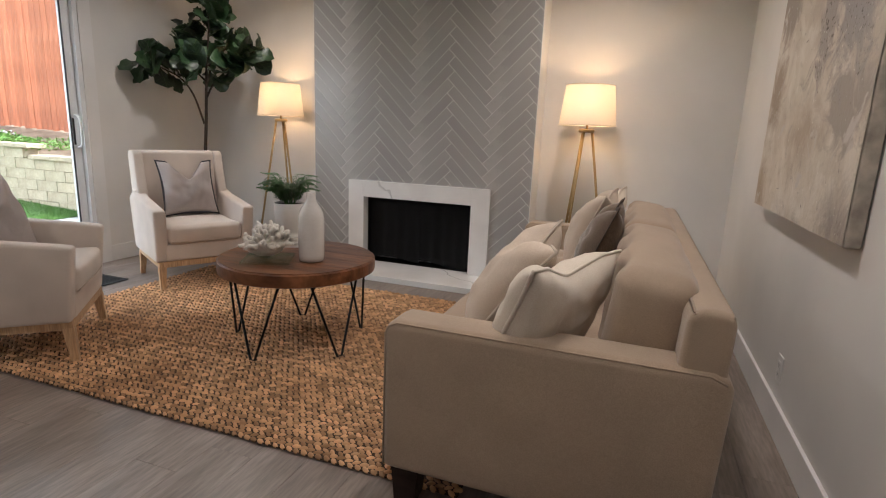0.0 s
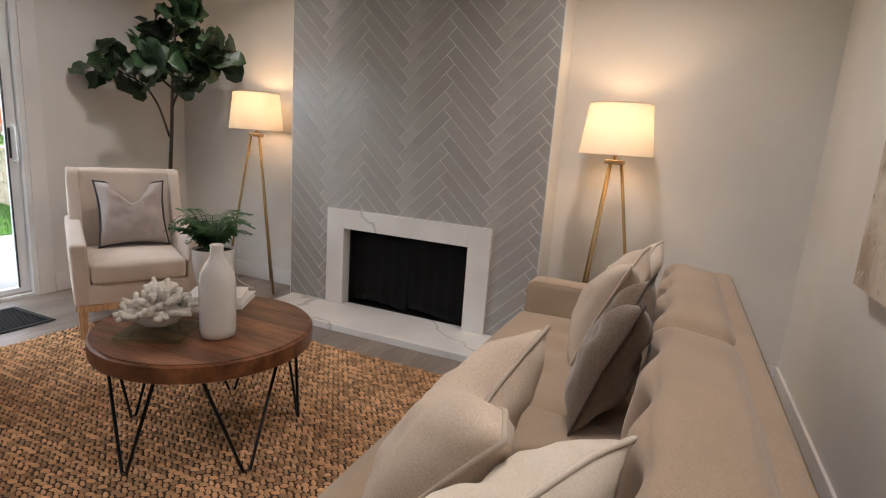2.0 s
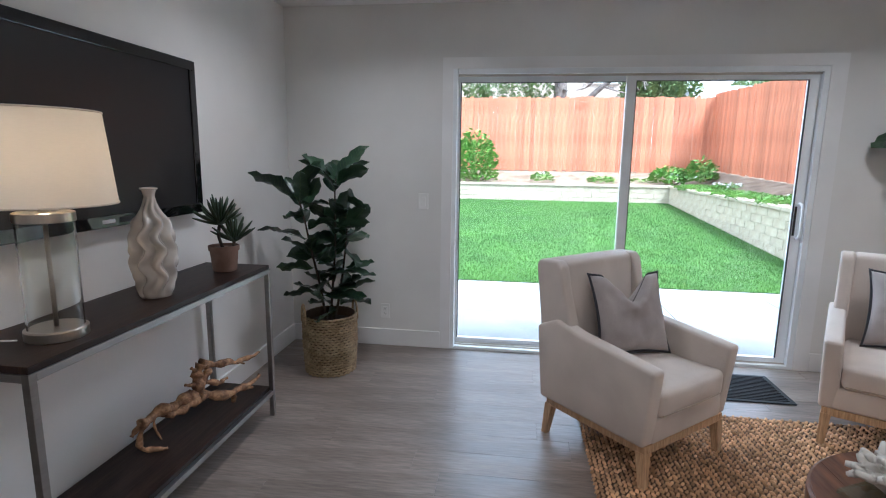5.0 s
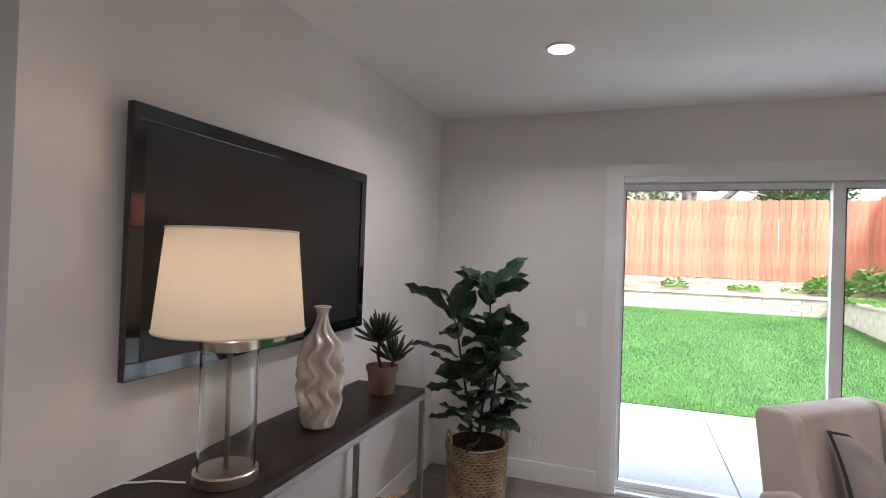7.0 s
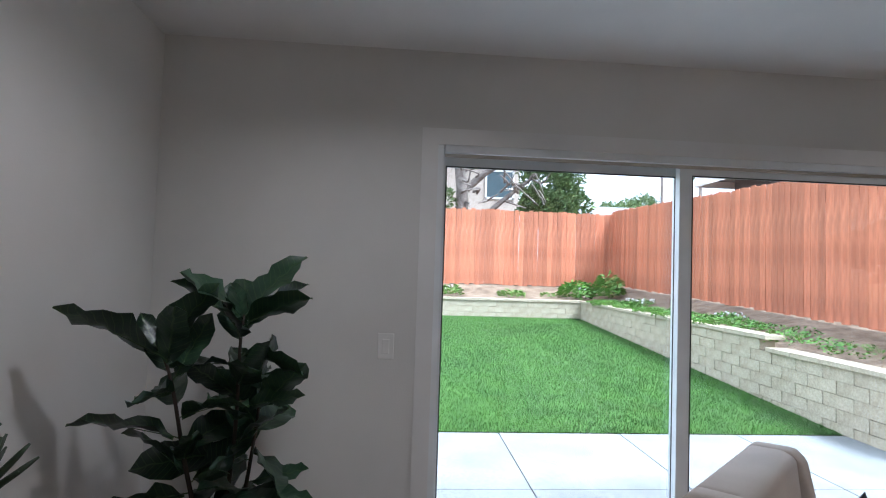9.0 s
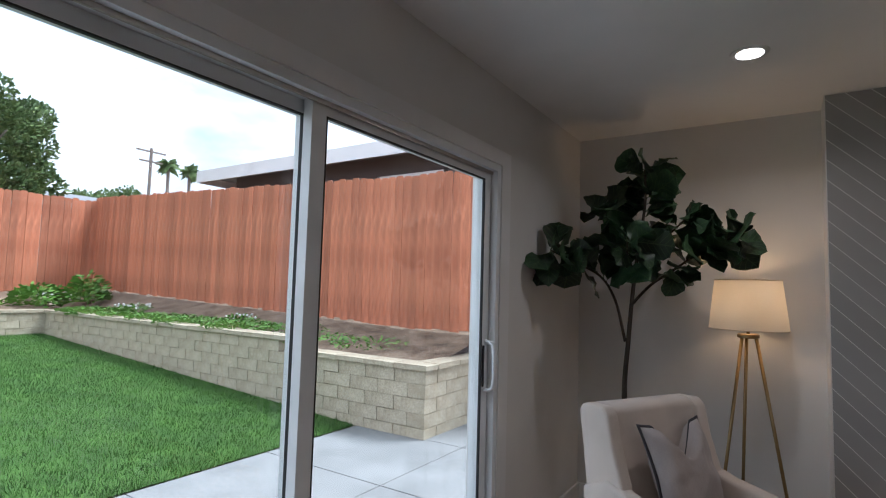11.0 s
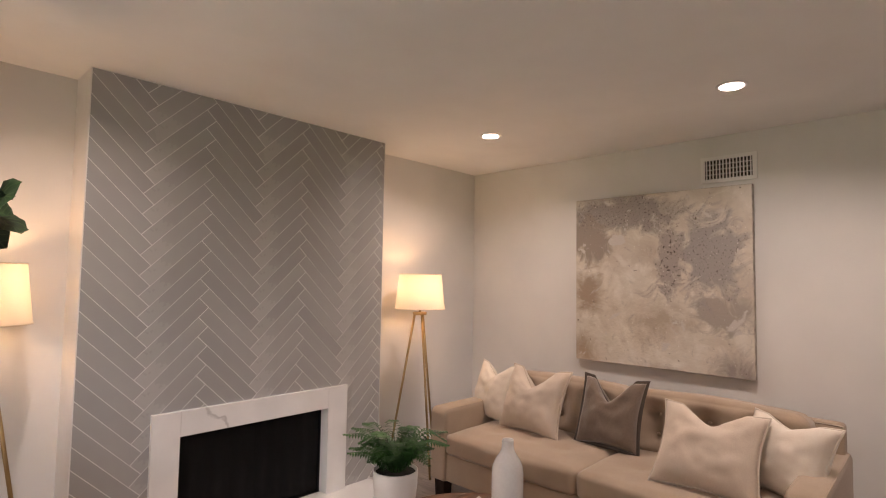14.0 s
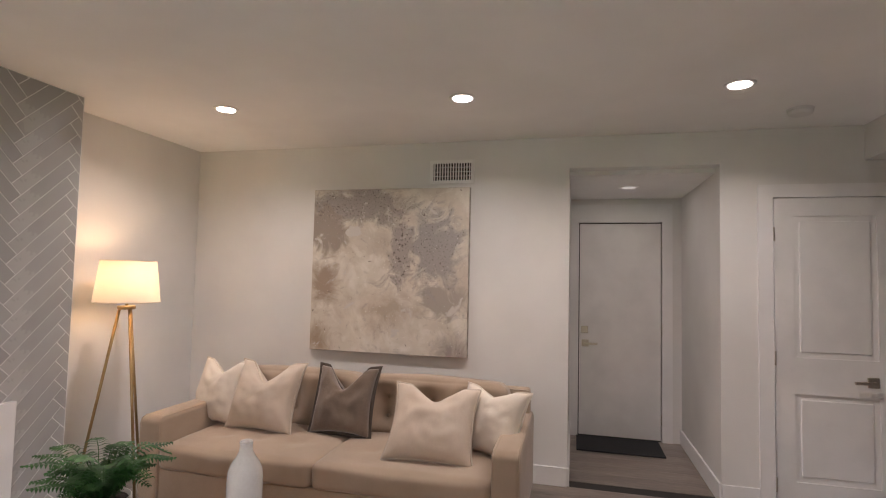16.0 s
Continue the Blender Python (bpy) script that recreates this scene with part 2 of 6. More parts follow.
def painting_material(name):
    """Poured paint: cream ground with grey and brown clouds and dark specks."""
    mat = material(name, (0.62, 0.57, 0.49), 0.55, bump=(45, 0.004))
    nt = mat.node_tree
    b = nt.nodes["Principled BSDF"]
    coord = nt.nodes.new("ShaderNodeTexCoord")

    def cloud(scale, detail, distort, lo, hi, shift):
        mp, t, r = (nt.nodes.new(k) for k in ("ShaderNodeMapping", "ShaderNodeTexNoise", "ShaderNodeValToRGB"))
        mp.inputs["Location"].default_value = shift
        nt.links.new(coord.outputs["Object"], mp.inputs["Vector"])
        nt.links.new(mp.outputs["Vector"], t.inputs["Vector"])
        t.inputs["Scale"].default_value, t.inputs["Detail"].default_value, t.inputs["Distortion"].default_value = scale, detail, distort
        r.color_ramp.elements[0].position, r.color_ramp.elements[1].position = lo, hi
        nt.links.new(t.outputs["Fac"], r.inputs["Fac"])
        return r.outputs["Color"]

    def patch(y, zz, ry, rz, scale, lo, hi, shift):
        """A ragged patch of paint round a spot of the canvas."""
        mp, gr, t, am, r = (nt.nodes.new(k) for k in ("ShaderNodeMapping", "ShaderNodeTexGradient", "ShaderNodeTexNoise", "ShaderNodeMath", "ShaderNodeValToRGB"))
        mp.inputs["Location"].default_value = (0, -y / ry, -zz / rz)
        mp.inputs["Scale"].default_value = (0, 1 / ry, 1 / rz)
        gr.gradient_type = "SPHERICAL"
        nt.links.new(coord.outputs["Object"], mp.inputs["Vector"])
        nt.links.new(mp.outputs["Vector"], gr.inputs["Vector"])
        mp2 = nt.nodes.new("ShaderNodeMapping")
        mp2.inputs["Location"].default_value = shift
        nt.links.new(coord.outputs["Object"], mp2.inputs["Vector"])
        nt.links.new(mp2.outputs["Vector"], t.inputs["Vector"])
        t.inputs["Scale"].default_value, t.inputs["Detail"].default_value, t.inputs["Distortion"].default_value, t.inputs["Roughness"].default_value = scale * 0.75, 9, 2.3, 0.6
        am.operation = "MULTIPLY_ADD"
        nt.links.new(gr.outputs["Fac"], am.inputs[0])
        am.inputs[1].default_value = 0.55
        nt.links.new(t.outputs["Fac"], am.inputs[2])
        r.color_ramp.elements[0].position, r.color_ramp.elements[1].position = lo, hi
        nt.links.new(am.outputs["Value"], r.inputs["Fac"])
        return r.outputs["Color"]

    out = b.inputs["Base Color"].links[0].from_socket
    band, swirl = patch(0.28, 0.50, 0.62, 0.24, 5.0, 0.60, 0.80, (1.0, 0.3, 0.2)), patch(-0.38, 0.20, 0.34, 0.46, 6.0, 0.62, 0.82, (2.0, 4.3, 1.2))
    seam = patch(-0.10, 0.16, 0.16, 0.44, 9.0, 0.66, 0.86, (6.0, 2.3, 3.2))

    def speck(where, scale, lo, shift):
        m = nt.nodes.new("ShaderNodeMixRGB")
        m.blend_type, m.inputs["Fac"].default_value = "MULTIPLY", 1.0
        nt.links.new(where, m.inputs["Color1"])
        nt.links.new(cloud(scale, 4, 0.5, lo, lo + 0.03, shift), m.inputs["Color2"])
        return m.outputs["Color"]

    layers = ((cloud(1.7, 9, 2.2, 0.44, 0.70, (3.1, 0.4, 1.0)), (0.47, 0.41, 0.34)), (cloud(3.6, 9, 2.0, 0.52, 0.72, (7.7, 2.0, 4.2)), (0.70, 0.665, 0.60)),
              (patch(0.0, -0.30, 0.5, 0.30, 4.0, 0.64, 1.05, (3.3, 6.1, 0.7)), (0.42, 0.35, 0.275)), (patch(-0.42, -0.24, 0.34, 0.20, 6.0, 0.66, 0.84, (5.5, 0.9, 7.7)), (0.36, 0.32, 0.28)),
              (band, (0.31, 0.275, 0.25)), (patch(0.52, 0.34, 0.26, 0.30, 6.0, 0.64, 0.82, (4.0, 1.3, 0.2)), (0.30, 0.25, 0.21)), (swirl, (0.33, 0.305, 0.29)), (seam, (0.34, 0.30, 0.275)),
              (patch(0.53, -0.10, 0.20, 0.34, 5.0, 0.64, 0.92, (0.3, 3.1, 2.7)), (0.33, 0.255, 0.19)), (patch(-0.52, -0.58, 0.24, 0.22, 6.0, 0.64, 0.98, (1.7, 5.2, 3.0)), (0.31, 0.275, 0.25)),
              (patch(0.58, -0.58, 0.26, 0.26, 5.0, 0.64, 1.0, (2.2, 1.9, 5.0)), (0.36, 0.28, 0.20)), (patch(0.31, 0.30, 0.10, 0.07, 4.0, 0.62, 0.66, (0.9, 0.4, 0.1)), (0.55, 0.52, 0.485)),
              (speck(band, 85, 0.59, (0, 0, 0)), (0.15, 0.12, 0.10)), (speck(swirl, 75, 0.61, (2, 1, 0)), (0.16, 0.135, 0.12)), (speck(seam, 48, 0.60, (5, 2, 1)), (0.10, 0.075, 0.06)),
              (cloud(70, 2, 0.3, 0.70, 0.73, (1, 1, 4)), (0.74, 0.71, 0.66)), (cloud(22, 3, 0.6, 0.71, 0.735, (0, 0, 0)), (0.16, 0.13, 0.11)))
    for fac, col in layers:
        m = nt.nodes.new("ShaderNodeMixRGB")
        nt.links.new(fac, m.inputs["Fac"])
        nt.links.new(out, m.inputs["Color1"])
        m.inputs["Color2"].default_value = (*col, 1)
        out = m.outputs["Color"]
    nt.links.new(out, b.inputs["Base Color"])
    return mat


def veined(mat, pitch):
    """Pale midrib and slanting side veins on a leaf that lies along its own x."""
    nt = mat.node_tree
    b = nt.nodes["Principled BSDF"]
    base = b.inputs["Base Color"].links[0].from_socket
    coord, sep = nt.nodes.new("ShaderNodeTexCoord"), nt.nodes.new("ShaderNodeSeparateXYZ")
    nt.links.new(coord.outputs["Object"], sep.inputs["Vector"])

    def calc(how, a, c=0.0):
        m = nt.nodes.new("ShaderNodeMath")
        m.operation = how
        for k, v in enumerate((a, c)):
            if isinstance(v, float):
                m.inputs[k].default_value = v
            else:
                nt.links.new(v, m.inputs[k])
        return m.outputs["Value"]

    side = calc("ABSOLUTE", sep.outputs["Y"])
    run = calc("SUBTRACT", sep.outputs["X"], calc("MULTIPLY", side, 0.75))
    wave = calc("SINE", calc("MULTIPLY", run, 2 * math.pi / pitch))
    vein = calc("GREATER_THAN", wave, 0.93)
    rib = calc("LESS_THAN", side, 0.0028)
    mx = nt.nodes.new("ShaderNodeMixRGB")
    mx.inputs["Color2"].default_value = (0.075, 0.13, 0.045, 1)
    nt.links.new(calc("MULTIPLY", calc("MAXIMUM", vein, rib), 0.55), mx.inputs["Fac"])
    nt.links.new(base, mx.inputs["Color1"])
    nt.links.new(mx.outputs["Color"], b.inputs["Base Color"])
    return mat


WALL = material("wall_paint", (0.74, 0.725, 0.70), 0.75, bump=(160, 0.0008), mottle=1.2)
CEIL = material("ceiling_paint", (0.885, 0.875, 0.86), 0.85, bump=(120, 0.001), mottle=0.9)
TRIM = material("white_trim_paint", (0.80, 0.79, 0.78), 0.4, mottle=2.0)
VINYL = material("white_vinyl", (0.82, 0.84, 0.85), 0.35, mottle=4.0)
DOORPAINT = material("door_paint", (0.80, 0.79, 0.775), 0.42, bump=(60, 0.0006))
TILE = material("grey_glazed_tile", (0.385, 0.377, 0.365), 0.2, random=(0.93, 1.05), bump=(9, 0.0016), rough_vary=(6, 0.14, 0.3))
GROUT = material("white_grout", (0.66, 0.65, 0.635), 0.9, bump=(300, 0.0006))
MARBLE = marble_material("white_quartz")
SOOT = material("black_firebox", (0.006, 0.006, 0.006), 0.9, bump=(30, 0.004))
MESHBLACK = material("black_metal_mesh", (0.003, 0.003, 0.003), 0.8, bump=(600, 0.001))
PLANK = material("grey_oak_plank", ((0.170, 0.136, 0.114), (0.272, 0.222, 0.190), 2.6), 0.42, stretch=(5, 0.6, 1), fine=(16, 0.26), random=(0.84, 1.12), bump=(30, 0.0004), rough_vary=(4, 0.30, 0.44), spec=0.85)
SUBFLOOR = material("floor_joint", (0.03, 0.027, 0.025), 0.9)
JUTE = material("jute", ((0.44, 0.255, 0.130), (0.64, 0.405, 0.225), 1.6), 0.9, island=((0.58, 0.55, 0.52), (1.38, 1.34, 1.30)), bump=(260, 0.0012))
# near-black brown that paints in the shade between stitches and strands
WEAVESHADE = material("weave_gap_shade", (0.06, 0.036, 0.020), 0.95, bump=(200, 0.001))
LINEN = material("oatmeal_linen", (0.375, 0.285, 0.205), 0.92, fine=(420, 0.16), bump=(520, 0.0012), sheen=0.25, mottle=5)
CREAM = material("cream_upholstery", (0.63, 0.55, 0.485), 0.9, fine=(420, 0.14), bump=(520, 0.001), sheen=0.25, mottle=5)
PIPING = material("tan_piping", (0.50, 0.43, 0.35), 0.9, bump=(300, 0.001))
IVORY = material("ivory_cotton", (0.67, 0.595, 0.50), 0.92, fine=(300, 0.12), bump=(420, 0.001), sheen=0.2, mottle=6)
SAND = material("sand_linen", (0.57, 0.475, 0.38), 0.92, fine=(300, 0.16), bump=(420, 0.001), sheen=0.2, mottle=6)
TAUPE = material("taupe_chenille", (0.165, 0.122, 0.090), 0.95, fine=(200, 0.3), bump=(300, 0.002), sheen=0.4, mottle=8)
BROWNEDGE = material("dark_brown_flange", (0.075, 0.058, 0.046), 0.9, bump=(300, 0.001))
GREYPILLOW = material("grey_linen", (0.40, 0.355, 0.335), 0.92, fine=(300, 0.16), bump=(420, 0.001), sheen=0.2, mottle=6)
CHARCOAL = material("charcoal_flange", (0.055, 0.053, 0.06), 0.9, bump=(300, 0.001))
ASH = material("ash_wood", ((0.46, 0.29, 0.155), (0.60, 0.405, 0.235), 6.0), 0.45, stretch=(8, 8, 0.8), fine=(20, 0.25), bump=(30, 0.0006))
WALNUT = material("reclaimed_wood_top", ((0.085, 0.032, 0.014), (0.215, 0.088, 0.038), 3.0), 0.34, spec=0.35, stretch=(1.1, 5, 3), fine=(7, 0.3), random=(0.8, 1.15), bump=(18, 0.0022))
ESPRESSO = material("espresso_wood", ((0.012, 0.007, 0.006), (0.034, 0.019, 0.014), 4.0), 0.42, spec=0.22, stretch=(0.8, 9, 3), fine=(10, 0.4), bump=(20, 0.0012))
IRON = material("black_iron", (0.012, 0.012, 0.013), 0.45, 0.6, bump=(80, 0.0005))
STEEL = material("brushed_steel", (0.33, 0.315, 0.295), 0.36, 1.0, stretch=(1, 1, 20), bump=(90, 0.0003))
NICKEL = material("satin_nickel", (0.55, 0.50, 0.44), 0.28, 1.0, mottle=8)
BRASS = material("brushed_brass", (0.40, 0.285, 0.14), 0.34, 1.0, mottle=10, bump=(90, 0.0003))
SHADE = shade_material("linen_shade", (0.86, 0.80, 0.70))
CERAMIC = material("white_crackle_glaze", (0.72, 0.695, 0.66), 0.13, fine=(90, 0.06), coat=0.4, mottle=5)
PEARL = material("pearl_glaze", (0.60, 0.555, 0.505), 0.16, coat=0.5, mottle=7)
BISQUE = material("matte_white_pot", (0.70, 0.675, 0.64), 0.6, bump=(60, 0.0015), mottle=8)
TERRA = material("weathered_terracotta", ((0.15, 0.085, 0.06), (0.25, 0.155, 0.115), 8.0), 0.85, bump=(60, 0.002))
CORAL = material("white_coral", (0.72, 0.68, 0.62), 0.75, bump=(140, 0.003), mottle=12)
PAPER = material("white_paper", (0.72, 0.70, 0.67), 0.7, stretch=(1, 1, 300), fine=(3, 0.12))
COVER = material("book_cover", (0.76, 0.74, 0.71), 0.4)
SLAB = pane_material("green_glass", (0.80, 0.94, 0.89), 0.12)
CYLGLASS = glass_material("clear_glass", (0.97, 0.99, 0.98), 0.0, 1.25)
PANE = pane_material("window_glass")
FIG = veined(material("fig_leaf", ((0.010, 0.028, 0.013), (0.028, 0.066, 0.024), 6.0), 0.44, random=(0.6, 1.35), bump=(26, 0.004)), 0.030)
RUBBER = veined(material("rubber_leaf", ((0.012, 0.032, 0.020), (0.030, 0.070, 0.034), 5.0), 0.34, random=(0.55, 1.4), bump=(22, 0.003)), 0.022)
FERN = material("fern_leaf", ((0.018, 0.072, 0.016), (0.050, 0.150, 0.034), 12.0), 0.5, random=(0.7, 1.3))
SUCCULENT = material("succulent_leaf", ((0.020, 0.038, 0.020), (0.05, 0.075, 0.04), 20.0), 0.45, random=(0.7, 1.2))
BARK = material("dark_bark", ((0.028, 0.020, 0.014), (0.06, 0.044, 0.032), 20.0), 0.85, stretch=(1, 1, 0.25), bump=(60, 0.004))
MOSS = material("potting_soil", (0.03, 0.022, 0.016), 0.95, bump=(60, 0.02))
BASKET = material("seagrass", ((0.30, 0.21, 0.115), (0.52, 0.40, 0.25), 14.0), 0.8, random=(0.85, 1.1), island=((0.7, 0.68, 0.64), (1.1, 1.08, 1.05)), fine=(90, 0.3), bump=(140, 0.003))
DRIFT = material("driftwood", ((0.10, 0.040, 0.018), (0.44, 0.25, 0.125), 12.0), 0.75, stretch=(2, 2, 2), fine=(40, 0.35), bump=(40, 0.006))
SCREEN = material("tv_screen", (0.014, 0.015, 0.017), 0.34, spec=0.3, mottle=1.0)
BEZEL = material("gloss_black_plastic", (0.006, 0.006, 0.007), 0.08, coat=0.5)
PLASTIC = material("white_plastic", (0.78, 0.77, 0.75), 0.35)
SLOT = material("dark_slot", (0.02, 0.02, 0.02), 0.7)
GREYMARK = material("pale_mark", (0.5, 0.5, 0.5), 0.5)
ART = painting_material("poured_paint")
CANVAS = material("raw_canvas_edge", ((0.30, 0.27, 0.235), (0.55, 0.50, 0.43), 14.0), 0.85, bump=(60, 0.003))
MAT = material("black_rubber", (0.016, 0.017, 0.02), 0.75, bump=(90, 0.003))
# faint glow added to the hall lens to go with the fill lamp
DIMCAN = glow_material("added_glow_lens", (1.0, 0.90, 0.76), 0.1)
GLOWCAN = glow_material("downlight_lens", (1.0, 0.90, 0.76), 6)
BULBGLOW = glow_material("bulb", (1.0, 0.74, 0.45), 3)
CONCRETE = material("patio_concrete", ((0.20, 0.20, 0.197), (0.27, 0.27, 0.266), 1.6), 0.85, fine=(40, 0.15), random=(0.95, 1.03), bump=(70, 0.001))
GRASS = material("lawn_blade", ((0.033, 0.094, 0.008), (0.074, 0.170, 0.020), 0.9), 0.75, island=((0.93, 0.94, 0.93), (1.07, 1.05, 1.05)))
TURF = material("lawn_soil", ((0.028, 0.076, 0.007), (0.056, 0.130, 0.015), 3.0), 0.95, fine=(60, 0.4), bump=(50, 0.02))
SOIL = material("planting_soil", ((0.13, 0.086, 0.055), (0.26, 0.19, 0.13), 4.0), 0.95, fine=(30, 0.4), bump=(30, 0.03))
BLOCK = material("tan_block", ((0.38, 0.315, 0.22), (0.49, 0.42, 0.31), 6.0), 0.9, random=(0.94, 1.05), fine=(60, 0.25), bump=(40, 0.008))
REDWOOD = material("red_stained_board", ((0.40, 0.125, 0.060), (0.56, 0.205, 0.108), 3.0), 0.75, stretch=(3, 3, 0.5), fine=(10, 0.2), random=(0.78, 1.18), bump=(24, 0.004))
WEED = material("garden_weed", ((0.085, 0.21, 0.03), (0.18, 0.37, 0.07), 8.0), 0.55, island=((0.7, 0.75, 0.6), (1.3, 1.2, 1.1)))
OLIVE = material("tree_foliage", ((0.075, 0.13, 0.045), (0.19, 0.26, 0.095), 3.0), 0.6, island=((0.6, 0.65, 0.6), (1.35, 1.3, 1.2)))
TRUNK = material("pale_tree_bark", ((0.13, 0.10, 0.085), (0.30, 0.25, 0.215), 7.0), 0.9, bump=(14, 0.03))
STUCCO = material("house_stucco", (0.50, 0.41, 0.345), 0.9, bump=(90, 0.006))
GREYSIDE = material("house_siding", (0.10, 0.085, 0.082), 0.8, bump=(60, 0.004))
PALEWALL = material("pale_house_wall", (0.52, 0.52, 0.51), 0.8)
ROOF = material("roof_shingle", ((0.16, 0.16, 0.17), (0.28, 0.28, 0.29), 12.0), 0.9, bump=(50, 0.01))
HOUSEGLASS = material("house_window_glass", (0.09, 0.12, 0.14), 0.08)
PETAL = material("white_petal", (0.75, 0.73, 0.72), 0.6)

# ---- the room ----
WX, EX, NY, SY, TOP = 0.165, 4.84, 0.31, -4.62, 2.50
OY0, OY1, OZ = -3.372, -0.935, 2.06     # opening of the sliding door


def structure(name, bm, mat, label, category, smooth=False):
    return tagged(part(name, bm, mat, smooth=smooth), label, category, kind="structure")


structure("wall_west", boxes((WX - 0.16, WX, SY - 0.12, OY0, 0, TOP), (WX - 0.16, WX, OY1, NY + 0.12, 0, TOP), (WX - 0.16, WX, OY0, OY1, OZ, TOP)), WALL,
          "off-white painted wall with a sliding door opening", "wall")
structure("wall_north", boxes((WX, EX + 0.12, NY, NY + 0.12, 0, TOP)), WALL, "off-white painted wall behind the floor lamps", "wall")
structure("wall_south", boxes((WX, 2.98, SY - 0.12, SY, 0, TOP)), WALL, "off-white painted wall behind the television", "wall")
structure("wall_header", boxes((2.98, EX, -4.80, -4.68, 2.27, TOP)), WALL, "off-white dropped header over a wide opening", "wall")
structure("wall_east", boxes((EX, EX + 0.12, -2.83, NY, 0, TOP), (EX, EX + 0.12, -3.825, -2.83, 2.268, TOP), (EX, EX + 0.12, -4.14, -3.825, 0, TOP),
                             (EX, EX + 0.12, -4.86, -4.14, 2.035, TOP), (EX, EX + 0.12, -8.0, -4.86, 0, TOP)), WALL, "off-white painted wall with a hall opening", "wall")
for it in ((EX + 0.12, 6.25, -2.83, -2.71, 0, 2.3), (EX + 0.12, 6.25, -3.945, -3.825, 0, 2.3), (6.15, 6.25, -2.912, -2.83, 0, 2.3), (6.15, 6.25, -3.825, -3.655, 0, 2.3), (6.15, 6.25, -3.655, -2.912, 2.01, 2.3)):
    structure("wall_hall", boxes(it), WALL, "off-white painted hall wall", "wall")
structure("wall_back", boxes((2.86, EX, -8.12, -8.0, 0, TOP), (2.86, 2.98, -8.0, SY - 0.12, 0, TOP), (EX + 0.12, EX + 0.7, -5.0, -4.9, 0, TOP), (EX + 0.7, EX + 0.8, -5.0, -3.945, 0, TOP)), WALL, "plain off-white walls closing the space", "wall")
structure("ceiling", boxes((WX - 0.16, EX + 0.12, -8.12, NY + 0.12, TOP, TOP + 0.1)), CEIL, "flat off-white painted ceiling", "ceiling")
structure("ceiling_hall", boxes((EX + 0.121, 6.25, -3.945, -2.71, 2.235, 2.299)), CEIL, "lower flat hall ceiling", "ceiling")

# baseboards
bb = [(WX, WX + 0.015, SY, OY0 - 0.077, 0, 0.13), (WX, WX + 0.015, OY1 + 0.102, NY, 0, 0.13), (WX + 0.015, 1.568, NY - 0.015, NY, 0, 0.13), (3.472, EX - 0.015, NY - 0.015, NY, 0, 0.13),
      (WX + 0.015, 2.98, SY, SY + 0.015, 0, 0.13), (EX - 0.015, EX, -2.83, NY, 0, 0.13), (EX - 0.015, EX, -4.05, -3.825, 0, 0.13),
      (EX, 6.15, -2.845, -2.83, 0, 0.13), (EX, 6.15, -3.825, -3.81, 0, 0.13)]
for it in bb:
    structure("baseboard", box(bmesh.new(), *it, bevel=0.003), TRIM, "white painted flat baseboard", "baseboard")


# chimney breast with herringbone tile
CX0, CX1, CY = 1.574, 3.466, 0.043
chimney = thing("chimney_breast", "floor-to-ceiling chimney breast clad in grey herringbone tile", "fireplace wall", kind="structure")
MX0, MX1, MZ = 1.918, 3.160, 0.742      # surround
FX0, FX1, FZ = 2.062, 3.007, 0.605      # firebox opening
HZ = 0.045                              # hearth top
part("core", boxes((CX0, FX0 - 0.02, CY + 0.0012, NY, 0, TOP), (FX1 + 0.02, CX1, CY + 0.0012, NY, 0, TOP), (FX0 - 0.02, FX1 + 0.02, CY + 0.0012, NY, FZ + 0.02, TOP)), GROUT, chimney)
part("side_trim", boxes((CX1, CX1 + 0.004, CY, NY, 0, TOP), (CX0 - 0.004, CX0, CY, NY, 0, TOP)), TRIM, chimney, "white side returns")


def clip(poly, inside, cut):
    out = []
    for i, a in enumerate(poly):
        b = poly[(i + 1) % len(poly)]
        ia, ib = inside(a), inside(b)
        if ia:
            out.append(a)
        if ia != ib:
            out.append(cut(a, b))
    return out


def clip_rect(poly, x0, x1, z0, z1):
    for k, lim, sign in ((0, x0, 1), (0, x1, -1), (1, z0, 1), (1, z1, -1)):
        if len(poly) < 3:
            return []
        def inside(p):
            return (p[k] - lim) * sign >= 0
        def cut(a, b):
            t = (lim - a[k]) / (b[k] - a[k])
            return tuple(a[j] + (b[j] - a[j]) * t for j in (0, 1))
        poly = clip(poly, inside, cut)
    return poly


def area(poly):
    return abs(sum(a[0] * b[1] - b[0] * a[1] for a, b in zip(poly, poly[1:] + poly[:1]))) / 2


def tile_piece(poly, parent, y0, y1):
    bm = bmesh.new()
    cx, cz = sum(p[0] for p in poly) / len(poly), sum(p[1] for p in poly) / len(poly)
    lo = [bm.verts.new((p[0] - cx, y0, p[1] - cz)) for p in poly]
    hi = []
    for p in poly:
        d = Vector((cx - p[0], cz - p[1]))
        d = d * min(0.5, 0.002 / max(d.length, 1e-4))
        hi.append(bm.verts.new((p[0] - cx + d.x, y1, p[1] - cz + d.y)))
    bm.faces.new(hi)
    for i in range(len(poly)):
        bm.faces.new((lo[i], lo[(i + 1) % len(poly)], hi[(i + 1) % len(poly)], hi[i]))
    bmesh.ops.recalc_face_normals(bm, faces=bm.faces)
    ob = part("tile", bm, TILE, parent)
    ob.location = (cx, 0, cz)
    return ob


